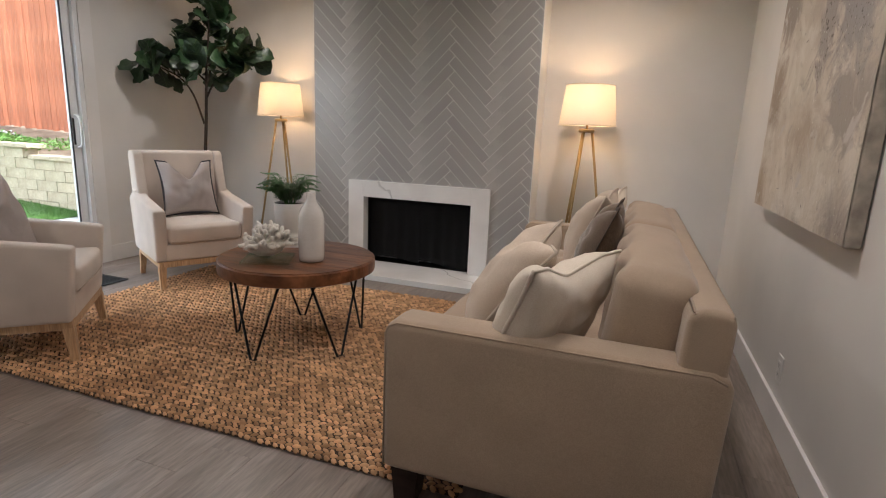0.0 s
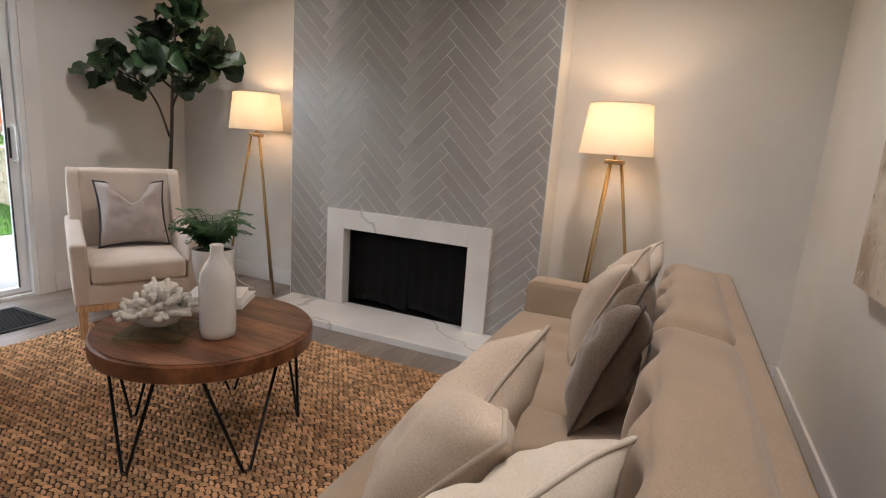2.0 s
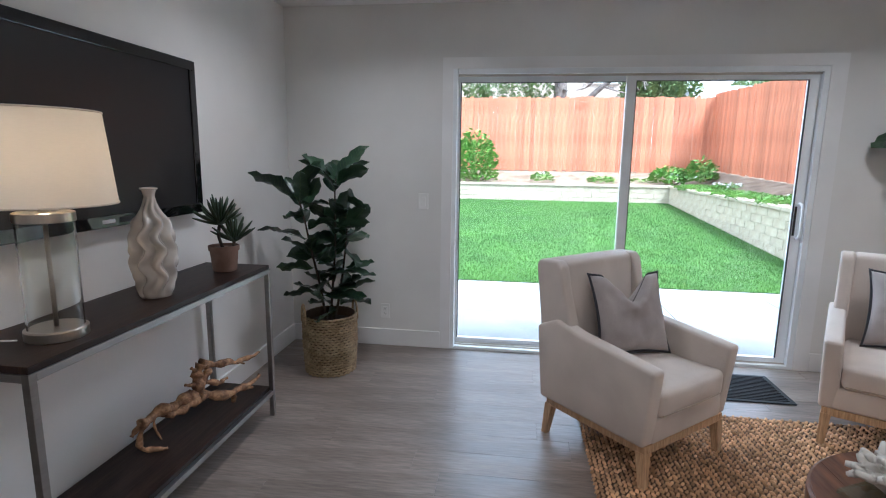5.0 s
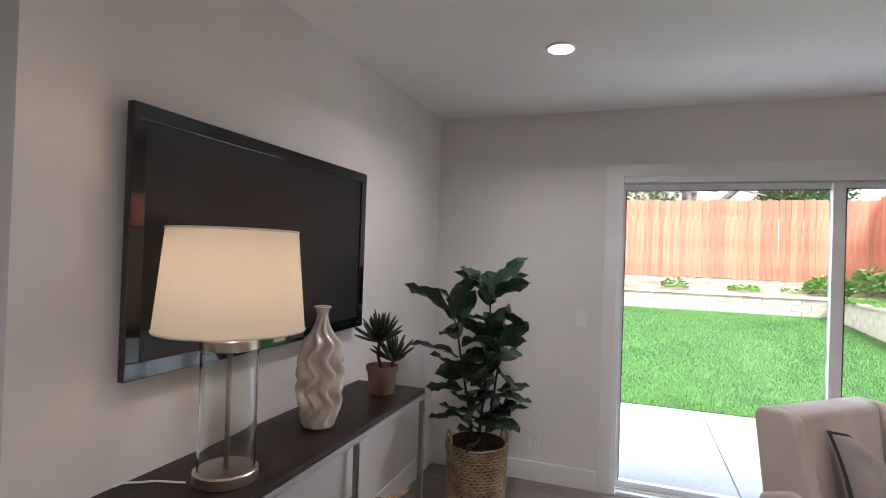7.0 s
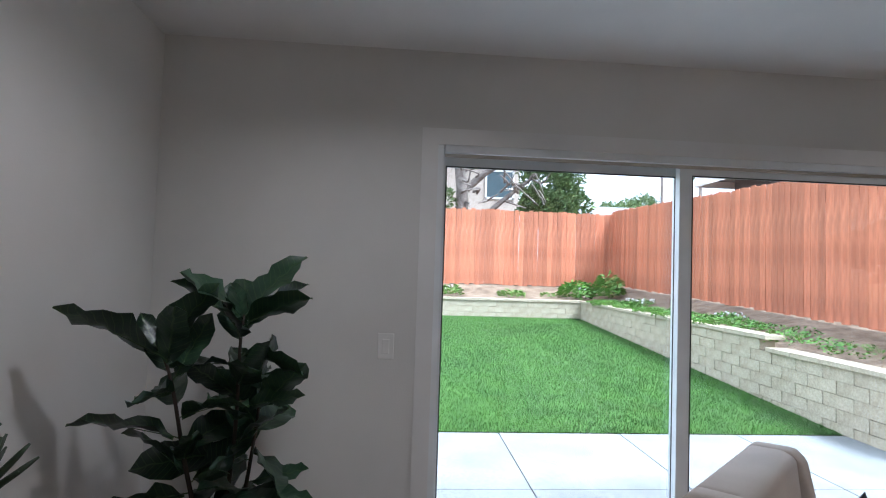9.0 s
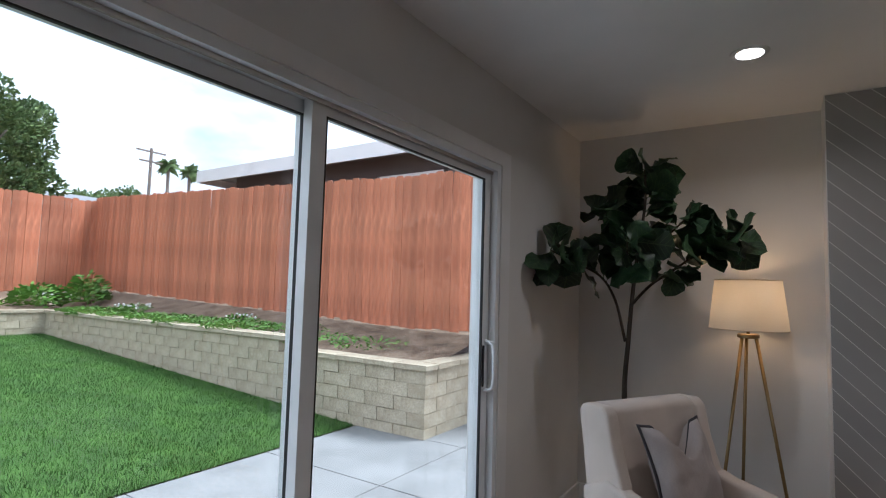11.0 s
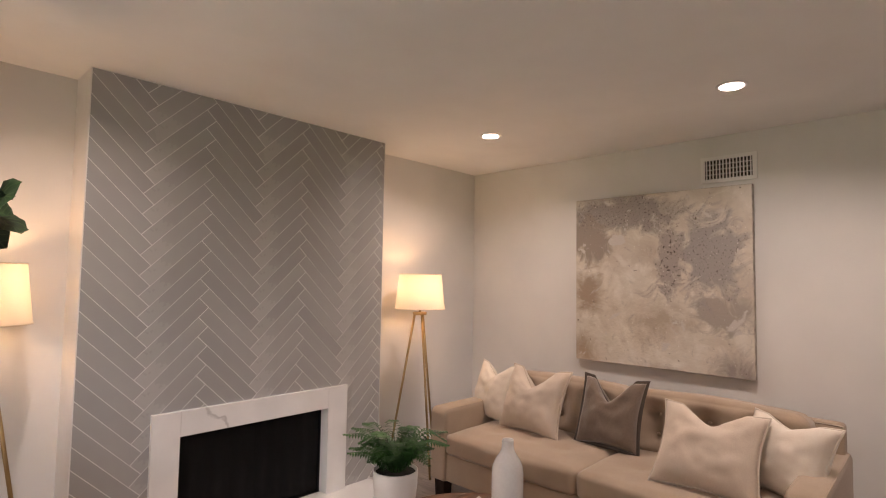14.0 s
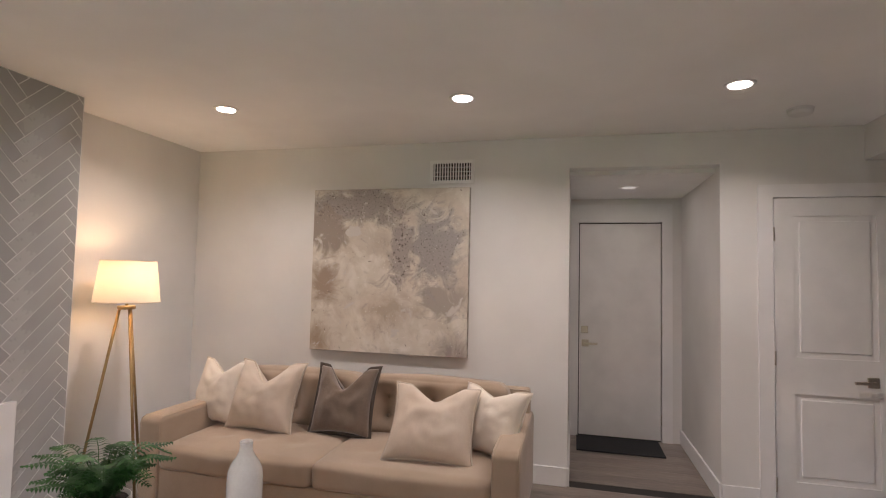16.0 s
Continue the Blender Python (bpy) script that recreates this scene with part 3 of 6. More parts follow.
TL, TW, GAP, RT = 0.44, 0.076, 0.0017, math.sqrt(0.5)
for i in range(-50, 60):
    for j in range(-8, 9):
        ox, oy = i * TW + j * TL, i * TW - j * TL
        for rect in ((ox, oy, ox + TL, oy + TW), (ox - TW, oy, ox, oy + TL)):
            x0, y0, x1, y1 = rect[0] + GAP, rect[1] + GAP, rect[2] - GAP, rect[3] - GAP
            poly = [(CX0 + 0.31 + (x - y) * RT, 1.2 + (x + y) * RT) for x, y in ((x0, y0), (x1, y0), (x1, y1), (x0, y1))]
            if max(p[0] for p in poly) < CX0 or min(p[0] for p in poly) > CX1 or max(p[1] for p in poly) < HZ or min(p[1] for p in poly) > TOP:
                continue
            if len(clip_rect(poly, FX0 - 0.02, FX1 + 0.02, 0, FZ + 0.02)) > 2:
                pieces = [clip_rect(poly, CX0 + 0.001, CX1 - 0.001, FZ + 0.05, TOP - 0.002), clip_rect(poly, CX0 + 0.001, FX0 - 0.04, HZ, FZ + 0.048), clip_rect(poly, FX1 + 0.04, CX1 - 0.001, HZ, FZ + 0.048)]
            else:
                pieces = [clip_rect(poly, CX0 + 0.001, CX1 - 0.001, HZ, TOP - 0.002)]
            for p in pieces:
                if len(p) > 2 and area(p) > 0.0002:
                    tile_piece(p, chimney, CY + 0.003, CY)

fireplace = thing("fireplace_surround", "white veined quartz fireplace surround with a low hearth", "fireplace", pose(0, 0, 0))
part("left_jamb", box(bmesh.new(), MX0, FX0, CY - 0.025, CY + 0.06, HZ, MZ, bevel=0.002), MARBLE, fireplace)
part("right_jamb", box(bmesh.new(), FX1, MX1, CY - 0.025, CY + 0.06, HZ, MZ, bevel=0.002), MARBLE, fireplace)
part("lintel", box(bmesh.new(), FX0, FX1, CY - 0.025, CY + 0.06, FZ, MZ, bevel=0.002), MARBLE, fireplace)
part("hearth", box(bmesh.new(), 1.60, 3.39, -0.36, CY + 0.05, 0.0, HZ, bevel=0.003), MARBLE, fireplace)
part("firebox", boxes((FX0 - 0.02, FX1 + 0.02, NY + 0.125, NY + 0.22, 0, 0.7), (FX0 - 0.02, FX0 - 0.004, CY + 0.06, NY + 0.13, 0.0, FZ + 0.02), (FX1 + 0.004, FX1 + 0.02, CY + 0.06, NY + 0.13, 0.0, FZ + 0.02),
                      (FX0, FX1, CY + 0.05, NY + 0.13, 0.0, 0.03), (FX0, FX1, CY + 0.06, NY + 0.13, FZ + 0.005, FZ + 0.02)), SOOT, fireplace, "black sooty firebox")
for a, b, s in ((FX0 + 0.01, 2.545, 0.0), (2.528, FX1 - 0.01, 1.3)):
    bm = bmesh.new()
    rows, cols = 10, 60
    grid = [[bm.verts.new((a + (b - a) * c / cols, CY + 0.075 + 0.007 * math.sin(c * 0.5 + s + 0.4 * math.sin(r)) * (0.4 + 0.6 * r / rows),
                           FZ - 0.006 - (FZ - 0.075 - 0.018 * math.sin(c / cols * 4 + s)) * r / rows)) for c in range(cols + 1)] for r in range(rows + 1)]
    for r in range(rows):
        for c in range(cols):
            bm.faces.new((grid[r][c], grid[r][c + 1], grid[r + 1][c + 1], grid[r + 1][c]))
    bmesh.ops.solidify(bm, geom=bm.faces, thickness=0.002)
    part("mesh_curtain", bm, MESHBLACK, fireplace, "black metal mesh spark curtain", smooth=True)
part("curtain_rod", tube(bmesh.new(), [(FX0, CY + 0.075, FZ - 0.012), (FX1, CY + 0.075, FZ - 0.012)], 0.006), IRON, fireplace)


# sliding glass door
door = thing("door_1", "white vinyl sliding glass door to the patio", "sliding door", kind="structure")
part("casing", boxes((WX, WX + 0.014, OY0 - 0.075, OY0, 0, OZ + 0.075), (WX, WX + 0.014, OY1, OY1 + 0.10, 0, OZ + 0.075), (WX, WX + 0.014, OY0, OY1, OZ, OZ + 0.075)), TRIM, door, "flat white casing")
part("door_frame", boxes((WX - 0.13, WX + 0.006, OY0, OY0 + 0.028, 0, OZ), (WX - 0.13, WX + 0.006, OY1 - 0.035, OY1, 0, OZ), (WX - 0.13, WX + 0.006, OY0 + 0.035, OY1 - 0.035, OZ - 0.035, OZ),
                         (WX - 0.13, WX + 0.006, OY0 + 0.035, OY1 - 0.035, 0, 0.022)), VINYL, door, "white vinyl outer frame and sill")
part("track", boxes((WX - 0.035, WX - 0.031, OY0 + 0.035, OY1 - 0.035, 0.022, 0.034), (WX - 0.075, WX - 0.071, OY0 + 0.035, OY1 - 0.035, 0.022, 0.034),
                    (WX - 0.028, WX - 0.02, OY0 + 0.035, OY1 - 0.035, OZ - 0.05, OZ - 0.035)), NICKEL, door, "metal sliding track")
for name, y0, y1, xc, st in (("fixed_panel", OY0 + 0.029, -2.12, WX - 0.1, 0.055), ("sliding_panel", -2.185, OY1 - 0.036, WX - 0.052, 0.062)):
    zt = OZ - 0.036
    x0, x1 = xc - 0.02, xc + 0.02
    near = 0.016 if name == "fixed_panel" else st
    panel = part(name, boxes((x0, x1, y0, y0 + near, 0.024, zt), (x0, x1, y1 - st, y1, 0.024, zt), (x0, x1, y0 + near, y1 - st, zt - 0.045, zt), (x0, x1, y0 + near, y1 - st, 0.024, 0.066)), VINYL, door)
    pane = part("pane", box(bmesh.new(), xc - 0.003, xc + 0.003, y0 + near - 0.006, y1 - st + 0.006, 0.06, zt - 0.04), PANE, panel, "clear window glass")
    pane.visible_shadow = False
    part("gasket", boxes((x1 - 0.012, x1 + 0.001, y0 + near, y0 + near + 0.006, 0.066, zt - 0.045), (x1 - 0.012, x1 + 0.001, y1 - st - 0.006, y1 - st, 0.066, zt - 0.045), (x1 - 0.012, x1 + 0.001, y0 + near, y1 - st, zt - 0.05, zt - 0.045)), SLOT, panel)
    if name == "sliding_panel":
        bm = bmesh.new()
        tube(bm, bow([(x1, y1 - 0.03, 1.17), (x1 + 0.045, y1 - 0.03, 1.15), (x1 + 0.052, y1 - 0.03, 1.05), (x1 + 0.045, y1 - 0.03, 0.95), (x1, y1 - 0.03, 0.93)], 6), 0.009)
        part("pull_handle", bm, VINYL, panel, "white curved pull handle", smooth=True)
        part("latch", box(bmesh.new(), x1, x1 + 0.008, y1 - 0.058, y1 - 0.044, 0.95, 1.15, bevel=0.003), SLOT, panel, "black latch plate")


# hall door, closet door
def lever(parent, x, y, z, out, reach, plate=0.032):
    hd = part("door_handle", box(bmesh.new(), min(x, x + out * 0.012), max(x, x + out * 0.012), y - plate, y + plate, z - plate, z + plate, bevel=0.004), NICKEL, parent, "satin nickel square rosette")
    bm = tube(bmesh.new(), [(x, y, z), (x + out * 0.05, y, z)], 0.010)
    box(bm, min(x + out * 0.04, x + out * 0.058), max(x + out * 0.04, x + out * 0.058), min(y, y + reach), max(y, y + reach), z - 0.010, z + 0.010, bevel=0.004)
    part("lever", bm, NICKEL, hd, "satin nickel lever")


def hinges(parent, x, y, heights):
    for z in heights:
        part("hinge", tube(bmesh.new(), [(x, y, z - 0.045), (x, y, z + 0.045)], 0.009), NICKEL, parent, "nickel hinge barrel", smooth=True)


hall_door = thing("door_2", "plain white flush entry door with nickel lever and lock", "door", kind="structure")
part("slab", box(bmesh.new(), 6.155, 6.195, -3.647, -2.920, 0.012, 1.999, bevel=0.002), DOORPAINT, hall_door)
part("casing", boxes((6.135, 6.15, -3.745, -3.655, 0, 2.10), (6.135, 6.15, -2.912, -2.832, 0, 2.10), (6.135, 6.15, -3.745, -2.832, 2.10, 2.18), (6.138, 6.15, -3.655, -2.912, 2.01, 2.10)), TRIM, hall_door, "flat white casing")
# added panel: stops light leaking in, its dark colour draws the gap's shade
part("weatherstrip", box(bmesh.new(), 6.20, 6.24, -3.70, -2.87, -0.02, 2.06), SLOT, hall_door, "added dark panel behind the slab, for the shade in the gap")
lever(hall_door, 6.155, -2.975, 0.865, -1, -0.11)
part("deadbolt", box(bmesh.new(), 6.14, 6.155, -3.0, -2.935, 0.96, 1.025, bevel=0.004), NICKEL, hall_door, "square nickel deadbolt")
hinges(hall_door, 6.150, -3.657, (0.2, 1.02, 1.80))
mat2 = thing("doormat", "thin black doormat lying before the entry door", "doormat", pose(5.88, -3.26, 0))
part("mat", box(bmesh.new(), -0.2, 0.24, -0.36, 0.36, 0.002, 0.014, bevel=0.004), MAT, mat2)

closet = thing("door_3", "white two-panel closet door with nickel lever", "door", kind="structure")
CY0, CY1 = -4.855, -4.152
bm = boxes((4.845, 4.88, CY0, CY0 + 0.115, 0.012, 2.031), (4.845, 4.88, CY1 - 0.115, CY1, 0.012, 2.031), (4.845, 4.88, CY0 + 0.115, CY1 - 0.115, 1.91, 2.031),
           (4.845, 4.88, CY0 + 0.115, CY1 - 0.115, 0.75, 0.985), (4.845, 4.88, CY0 + 0.115, CY1 - 0.115, 0.012, 0.19))
part("stiles", bm, DOORPAINT, closet)
for z0, z1 in ((0.19, 0.75), (0.985, 1.91)):
    bm = box(bmesh.new(), 4.856, 4.878, CY0 + 0.115, CY1 - 0.115, z0, z1)
    box(bm, 4.849, 4.87, CY0 + 0.15, CY1 - 0.15, z0 + 0.035, z1 - 0.035, bevel=0.006)
    part("panel", bm, DOORPAINT, closet, "raised door panel")
part("casing", boxes((4.826, EX, CY1 + 0.010, CY1 + 0.10, 0, 2.12), (4.826, EX, CY0 - 0.094, CY0 - 0.004, 0, 2.12), (4.826, EX, CY0 - 0.004, CY1 + 0.010, 2.035, 2.12)), TRIM, closet, "flat white casing")
lever(closet, 4.845, -4.70, 0.85, -1, 0.12)
hinges(closet, 4.836, CY1 + 0.005, (0.165, 0.975, 1.79))

# ceiling fixtures
for cx, cy in CANS + [(5.5, -3.3)]:
    z = TOP if cx < 5 else 2.235
    can = thing("downlight", "round recessed ceiling downlight with a white trim, " + ("lit" if cx < 5 else "dim, with an added glow"), "downlight", pose(cx, cy, z), group="ceiling downlights")
    part("trim_ring", lathe(bmesh.new(), [(0.056, -0.005), (0.066, -0.006), (0.077, -0.002), (0.078, 0.0)], 40), PLASTIC, can, smooth=True)
    part("lens", lathe(bmesh.new(), [(0.0005, -0.0078), (0.055, -0.0078), (0.055, -0.0062), (0.0005, -0.0062)], 32), GLOWCAN if cx < 5 else DIMCAN, can, "glowing warm lens" if cx < 5 else "")
smoke = thing("smoke_detector", "round white plastic smoke detector on the ceiling", "smoke detector", pose(4.42, -4.16, TOP))
part("body", lathe(bmesh.new(), [(0.05, -0.038), (0.06, -0.034), (0.066, -0.02), (0.068, -0.012)], 32), PLASTIC, smoke, smooth=True)
part("base", lathe(bmesh.new(), [(0.07, -0.011), (0.07, 0.0)], 32), PLASTIC, smoke)
vent = thing("wall_vent", "white metal air vent with dark slots on the wall", "vent", pose(EX, -1.95, 2.265))
part("backing", box(bmesh.new(), -0.003, -0.001, -0.15, 0.15, -0.068, 0.068), SLOT, vent, "dark duct behind")
part("vent_frame", boxes((-0.012, -0.0005, -0.175, -0.148, -0.09, 0.09), (-0.012, -0.0005, 0.148, 0.175, -0.09, 0.09), (-0.012, -0.0005, -0.148, 0.148, 0.066, 0.09), (-0.012, -0.0005, -0.148, 0.148, -0.09, -0.066)), PLASTIC, vent)
for k in range(14):
    y = -0.137 + k * 0.0211
    part("slat", box(bmesh.new(), -0.011, -0.003, y - 0.0035, y + 0.0035, -0.066, 0.066), PLASTIC, vent)
for k in range(3):
    part("cross_slat", box(bmesh.new(), -0.008, -0.003, -0.148, 0.148, -0.036 + k * 0.034, -0.032 + k * 0.034), PLASTIC, vent)


def plate(name, label, category, m, switch):
    ob = thing(name, label, category, m)
    part("cover_plate", box(bmesh.new(), 0, 0.006, -0.037, 0.037, -0.058, 0.058, bevel=0.003), PLASTIC, ob)
    if switch:
        part("rocker", box(bmesh.new(), 0.005, 0.011, -0.016, 0.016, -0.033, 0.033, bevel=0.002), PLASTIC, ob, "white rocker")
    else:
        part("receptacle", box(bmesh.new(), 0.005, 0.009, -0.017, 0.017, -0.034, 0.034, bevel=0.003), PLASTIC, ob)
        for z in (-0.018, 0.018):
            part("slots", boxes((0.0085, 0.0095, -0.008, -0.006, z - 0.004, z + 0.005), (0.0085, 0.0095, 0.006, 0.008, z - 0.004, z + 0.005), (0.0085, 0.0095, -0.002, 0.002, z - 0.011, z - 0.007)), SLOT, ob, "dark socket slots")


plate("light_switch", "white rocker light switch beside the sliding door", "light switch", pose(WX, -3.582, 1.124), True)
plate("wall_outlet", "white double wall outlet above the baseboard", "outlet", pose(WX, -3.875, 0.272), False)
plate("wall_outlet", "white wall outlet behind the sofa", "outlet", pose(EX, -1.555, 0.255, 0, 0, 180), False)

# ---- art and television ----
art = thing("painting", "square abstract canvas in cream, grey and brown", "painting", pose(4.785, -1.463, 1.498))
bm = bmesh.new()
box(bm, 0.004, 0.05, -0.639, 0.639, -0.639, 0.639, bevel=0.006)
part("stretcher", bm, CANVAS, art, "stained canvas edges")
bm = bmesh.new()
n = 24
gv = [[bm.verts.new((0.001 + 0.0025 * noise.noise((r * 0.5, c * 0.5, 3)), -0.636 + 1.272 * c / n, -0.636 + 1.272 * r / n)) for c in range(n + 1)] for r in range(n + 1)]
for r in range(n):
    for c in range(n):
        bm.faces.new((gv[r][c], gv[r + 1][c], gv[r + 1][c + 1], gv[r][c + 1]))
part("painted_face", bm, ART, art, "poured cream and grey paint", smooth=True)

tv = thing("television", "large black wall-mounted flat television, switched off", "television", pose(2.055, -4.575, 1.525))
part("bezel", boxes((-0.67, 0.67, -0.012, 0.012, 0.338, 0.385), (-0.67, 0.67, -0.012, 0.012, -0.385, -0.335), (-0.67, -0.622, -0.012, 0.012, -0.335, 0.338), (0.622, 0.67, -0.012, 0.012, -0.335, 0.338), bevel=0.003), BEZEL, tv)
part("screen", box(bmesh.new(), -0.626, 0.626, -0.01, 0.004, -0.337, 0.342), SCREEN, tv, "dark matte screen")
part("rear_case", box(bmesh.new(), -0.58, 0.58, -0.042, -0.01, -0.33, 0.33, bevel=0.01), BEZEL, tv)
part("maker_mark", box(bmesh.new(), -0.035, 0.035, 0.0118, 0.0128, -0.368, -0.352), GREYMARK, tv, "small pale maker's mark")
part("sensor_strip", box(bmesh.new(), -0.16, -0.06, 0.0118, 0.0128, -0.372, -0.348), SLOT, tv)

# ---- soft furnishing helpers ----
def pillow(name, label, w, h, th, mat, m, chop=0.07, edge=None, edge_r=0.006, flange=0.0, seed=0):
    """A cushion standing on its lower edge: x wide, z high, y thick."""
    ob = thing(name, label, "pillow", m)
    n = 30
    bm = bmesh.new()
    rims = {}

    def at(u, v, side):
        bend = 1 - 0.12 * (1 - v * v) * abs(u) ** 3
        x = w / 2 * u * bend
        z = h / 2 * (v * (1 - 0.11 * (1 - u * u) * abs(v) ** 3))
        dip = chop * (1 - min(1.0, math.sqrt(u * u + 0.004) / 0.62)) * max(0.0, (v + 0.3) / 1.3) ** 2.2
        z -= dip
        full = (max(0.0, 1 - abs(u) ** 2.6) * max(0.0, 1 - abs(v) ** 2.6)) ** 0.52
        full *= 1 - 0.55 * math.exp(-(u / 0.22) ** 2) * max(0, v) ** 1.5 * min(1.0, chop / 0.07)
        fan = math.atan2(u, 1.25 - v)
        wr = 0.020 * noise.noise((u * 1.9 + seed, v * 1.9, side + seed)) + 0.009 * noise.noise((u * 5 + seed, v * 4, side)) + 0.007 * math.sin(fan * 11 + seed) * max(0.0, v + 0.2) * noise.noise((u * 3, v * 3, seed))
        y = side * th / 2 * full + wr * full + 0.10 * th * u * u * max(0, v)
        return Vector((x, y, z + h / 2))

    for side in (-1, 1):
        grid = []
        for r in range(n + 1):
            row = []
            for c in range(n + 1):
                u, v = 2 * c / n - 1, 2 * r / n - 1
                key = (r, c)
                if r in (0, n) or c in (0, n):
                    if key not in rims:
                        rims[key] = bm.verts.new(at(u, v, 0))
                    row.append(rims[key])
                else:
                    row.append(bm.verts.new(at(u, v, side)))
            grid.append(row)
        for r in range(n):
            for c in range(n):
                q = (grid[r][c], grid[r][c + 1], grid[r + 1][c + 1], grid[r + 1][c])
                bm.faces.new(q if side < 0 else q[::-1])
    part("cover", bm, mat, ob, smooth=True)
    ring = [(2 * k / n - 1, -1) for k in range(n)] + [(1, 2 * k / n - 1) for k in range(n)] + [(1 - 2 * k / n, 1) for k in range(n)] + [(-1, 1 - 2 * k / n) for k in range(n)]
    if edge:
        pts = [at(u, v, 0) for u, v in ring]
        if flange:
            bm = bmesh.new()
            mid = Vector((0, 0, h / 2))
            rows = []
            for p in pts:
                d = (p - mid).normalized() * flange
                rows.append([bm.verts.new(p - d * 0.5 + Vector((0, 0.004, 0))), bm.verts.new(p + d + Vector((0, 0.002, 0))), bm.verts.new(p + d - Vector((0, 0.002, 0))), bm.verts.new(p - d * 0.5 - Vector((0, 0.004, 0)))])
            for i in range(len(rows)):
                a, b = rows[i], rows[(i + 1) % len(rows)]
                for k in range(4):
                    bm.faces.new((a[k], b[k], b[(k + 1) % 4], a[(k + 1) % 4]))
            part("flange", bm, edge, ob, "contrasting flat flange", smooth=True)
        else:
            part("piping", tube(bmesh.new(), pts, edge_r, 6, closed=True), edge, ob, "corded edge", smooth=True)
    return ob


def cushion(x0, x1, y0, y1, z0, z1, puff=0.02, radius=0.03, tufts=()):
    """A soft box, swollen in the middle, with optional tufts (x, y, z, reach, depth) pulled in."""
    bm = box(bmesh.new(), x0, x1, y0, y1, z0, z1)
    cuts = 26
    bmesh.ops.subdivide_edges(bm, edges=bm.edges[:], cuts=cuts, use_grid_fill=True)
    c = Vector(((x0 + x1) / 2, (y0 + y1) / 2, (z0 + z1) / 2))
    hs = Vector(((x1 - x0) / 2, (y1 - y0) / 2, (z1 - z0) / 2))
    for v in bm.verts:
        d = v.co - c
        q = Vector((d.x / hs.x, d.y / hs.y, d.z / hs.z))
        inner = Vector((max(-hs.x + radius, min(hs.x - radius, d.x)), max(-hs.y + radius, min(hs.y - radius, d.y)), max(-hs.z + radius, min(hs.z - radius, d.z))))
        out = d - inner
        if out.length > radius:
            d = inner + out.normalized() * radius
        sw = [(1 - q[(k + 1) % 3] ** 2) * (1 - q[(k + 2) % 3] ** 2) for k in range(3)]
        d += Vector([puff * sw[k] * (1 if q[k] > 0.97 else -1 if q[k] < -0.97 else 0) for k in range(3)])
        p = c + d
        p += Vector((1, 1, 1)) * 0.004 * noise.noise(p * 5)
        for tx, ty, tz, reach, depth in tufts:
            t = Vector((tx, ty, tz))
            near = (p - t).length
            if near < reach:
                p += Vector(depth) * (1 - near / reach) ** 2
        v.co = p
    return bm


# ---- sofa ----
sofa = thing("sofa", "oatmeal linen sofa with tufted back cushions and dark block feet", "sofa", pose(0, 0, 0))
SX0, SX1, SY0, SY1 = 3.55, 4.465, -2.62, -0.40
part("base", soften(box(bmesh.new(), SX0 + 0.02, SX1 - 0.04, SY0 + 0.02, SY1 - 0.02, 0.13, 0.31), 0.012), LINEN, sofa, smooth=True)
for y0, y1 in ((SY0, SY0 + 0.145), (SY1 - 0.145, SY1)):
    bm = bmesh.new()
    prism(bm, [(SX0, 0.125), (SX1 - 0.008, 0.125), (SX1 + 0.010, 0.585), (SX1 - 0.04, 0.607), (SX0 + 0.04, 0.608), (SX0, 0.585)], "y", y0, y1)
    rest = part("armrest", soften(bm, 0.028, 4), LINEN, sofa, smooth=True)
    for y in (y0 + 0.008, y1 - 0.008):
        line = [(SX0 + 0.008, y, 0.14), (SX0 + 0.008, y, 0.565), (SX0 + 0.018, y, 0.588), (SX0 + 0.045, y, 0.600), (SX1 - 0.05, y, 0.599), (SX1 - 0.012, y, 0.583)]
        part("arm_piping", tube(bmesh.new(), line, 0.0035, 6), LINEN, rest, "corded seam", smooth=True)
bm = bmesh.new()
prism(bm, [(SX1 - 0.15, 0.13), (SX1 - 0.025, 0.13), (SX1 - 0.004, 0.735), (SX1 - 0.025, 0.758), (SX1 - 0.09, 0.758), (SX1 - 0.115, 0.735)], "y", SY0 + 0.02, SY1 - 0.02)
part("back_frame", soften(bm, 0.022, 4), LINEN, sofa, smooth=True)
ymid = (SY0 + SY1) / 2
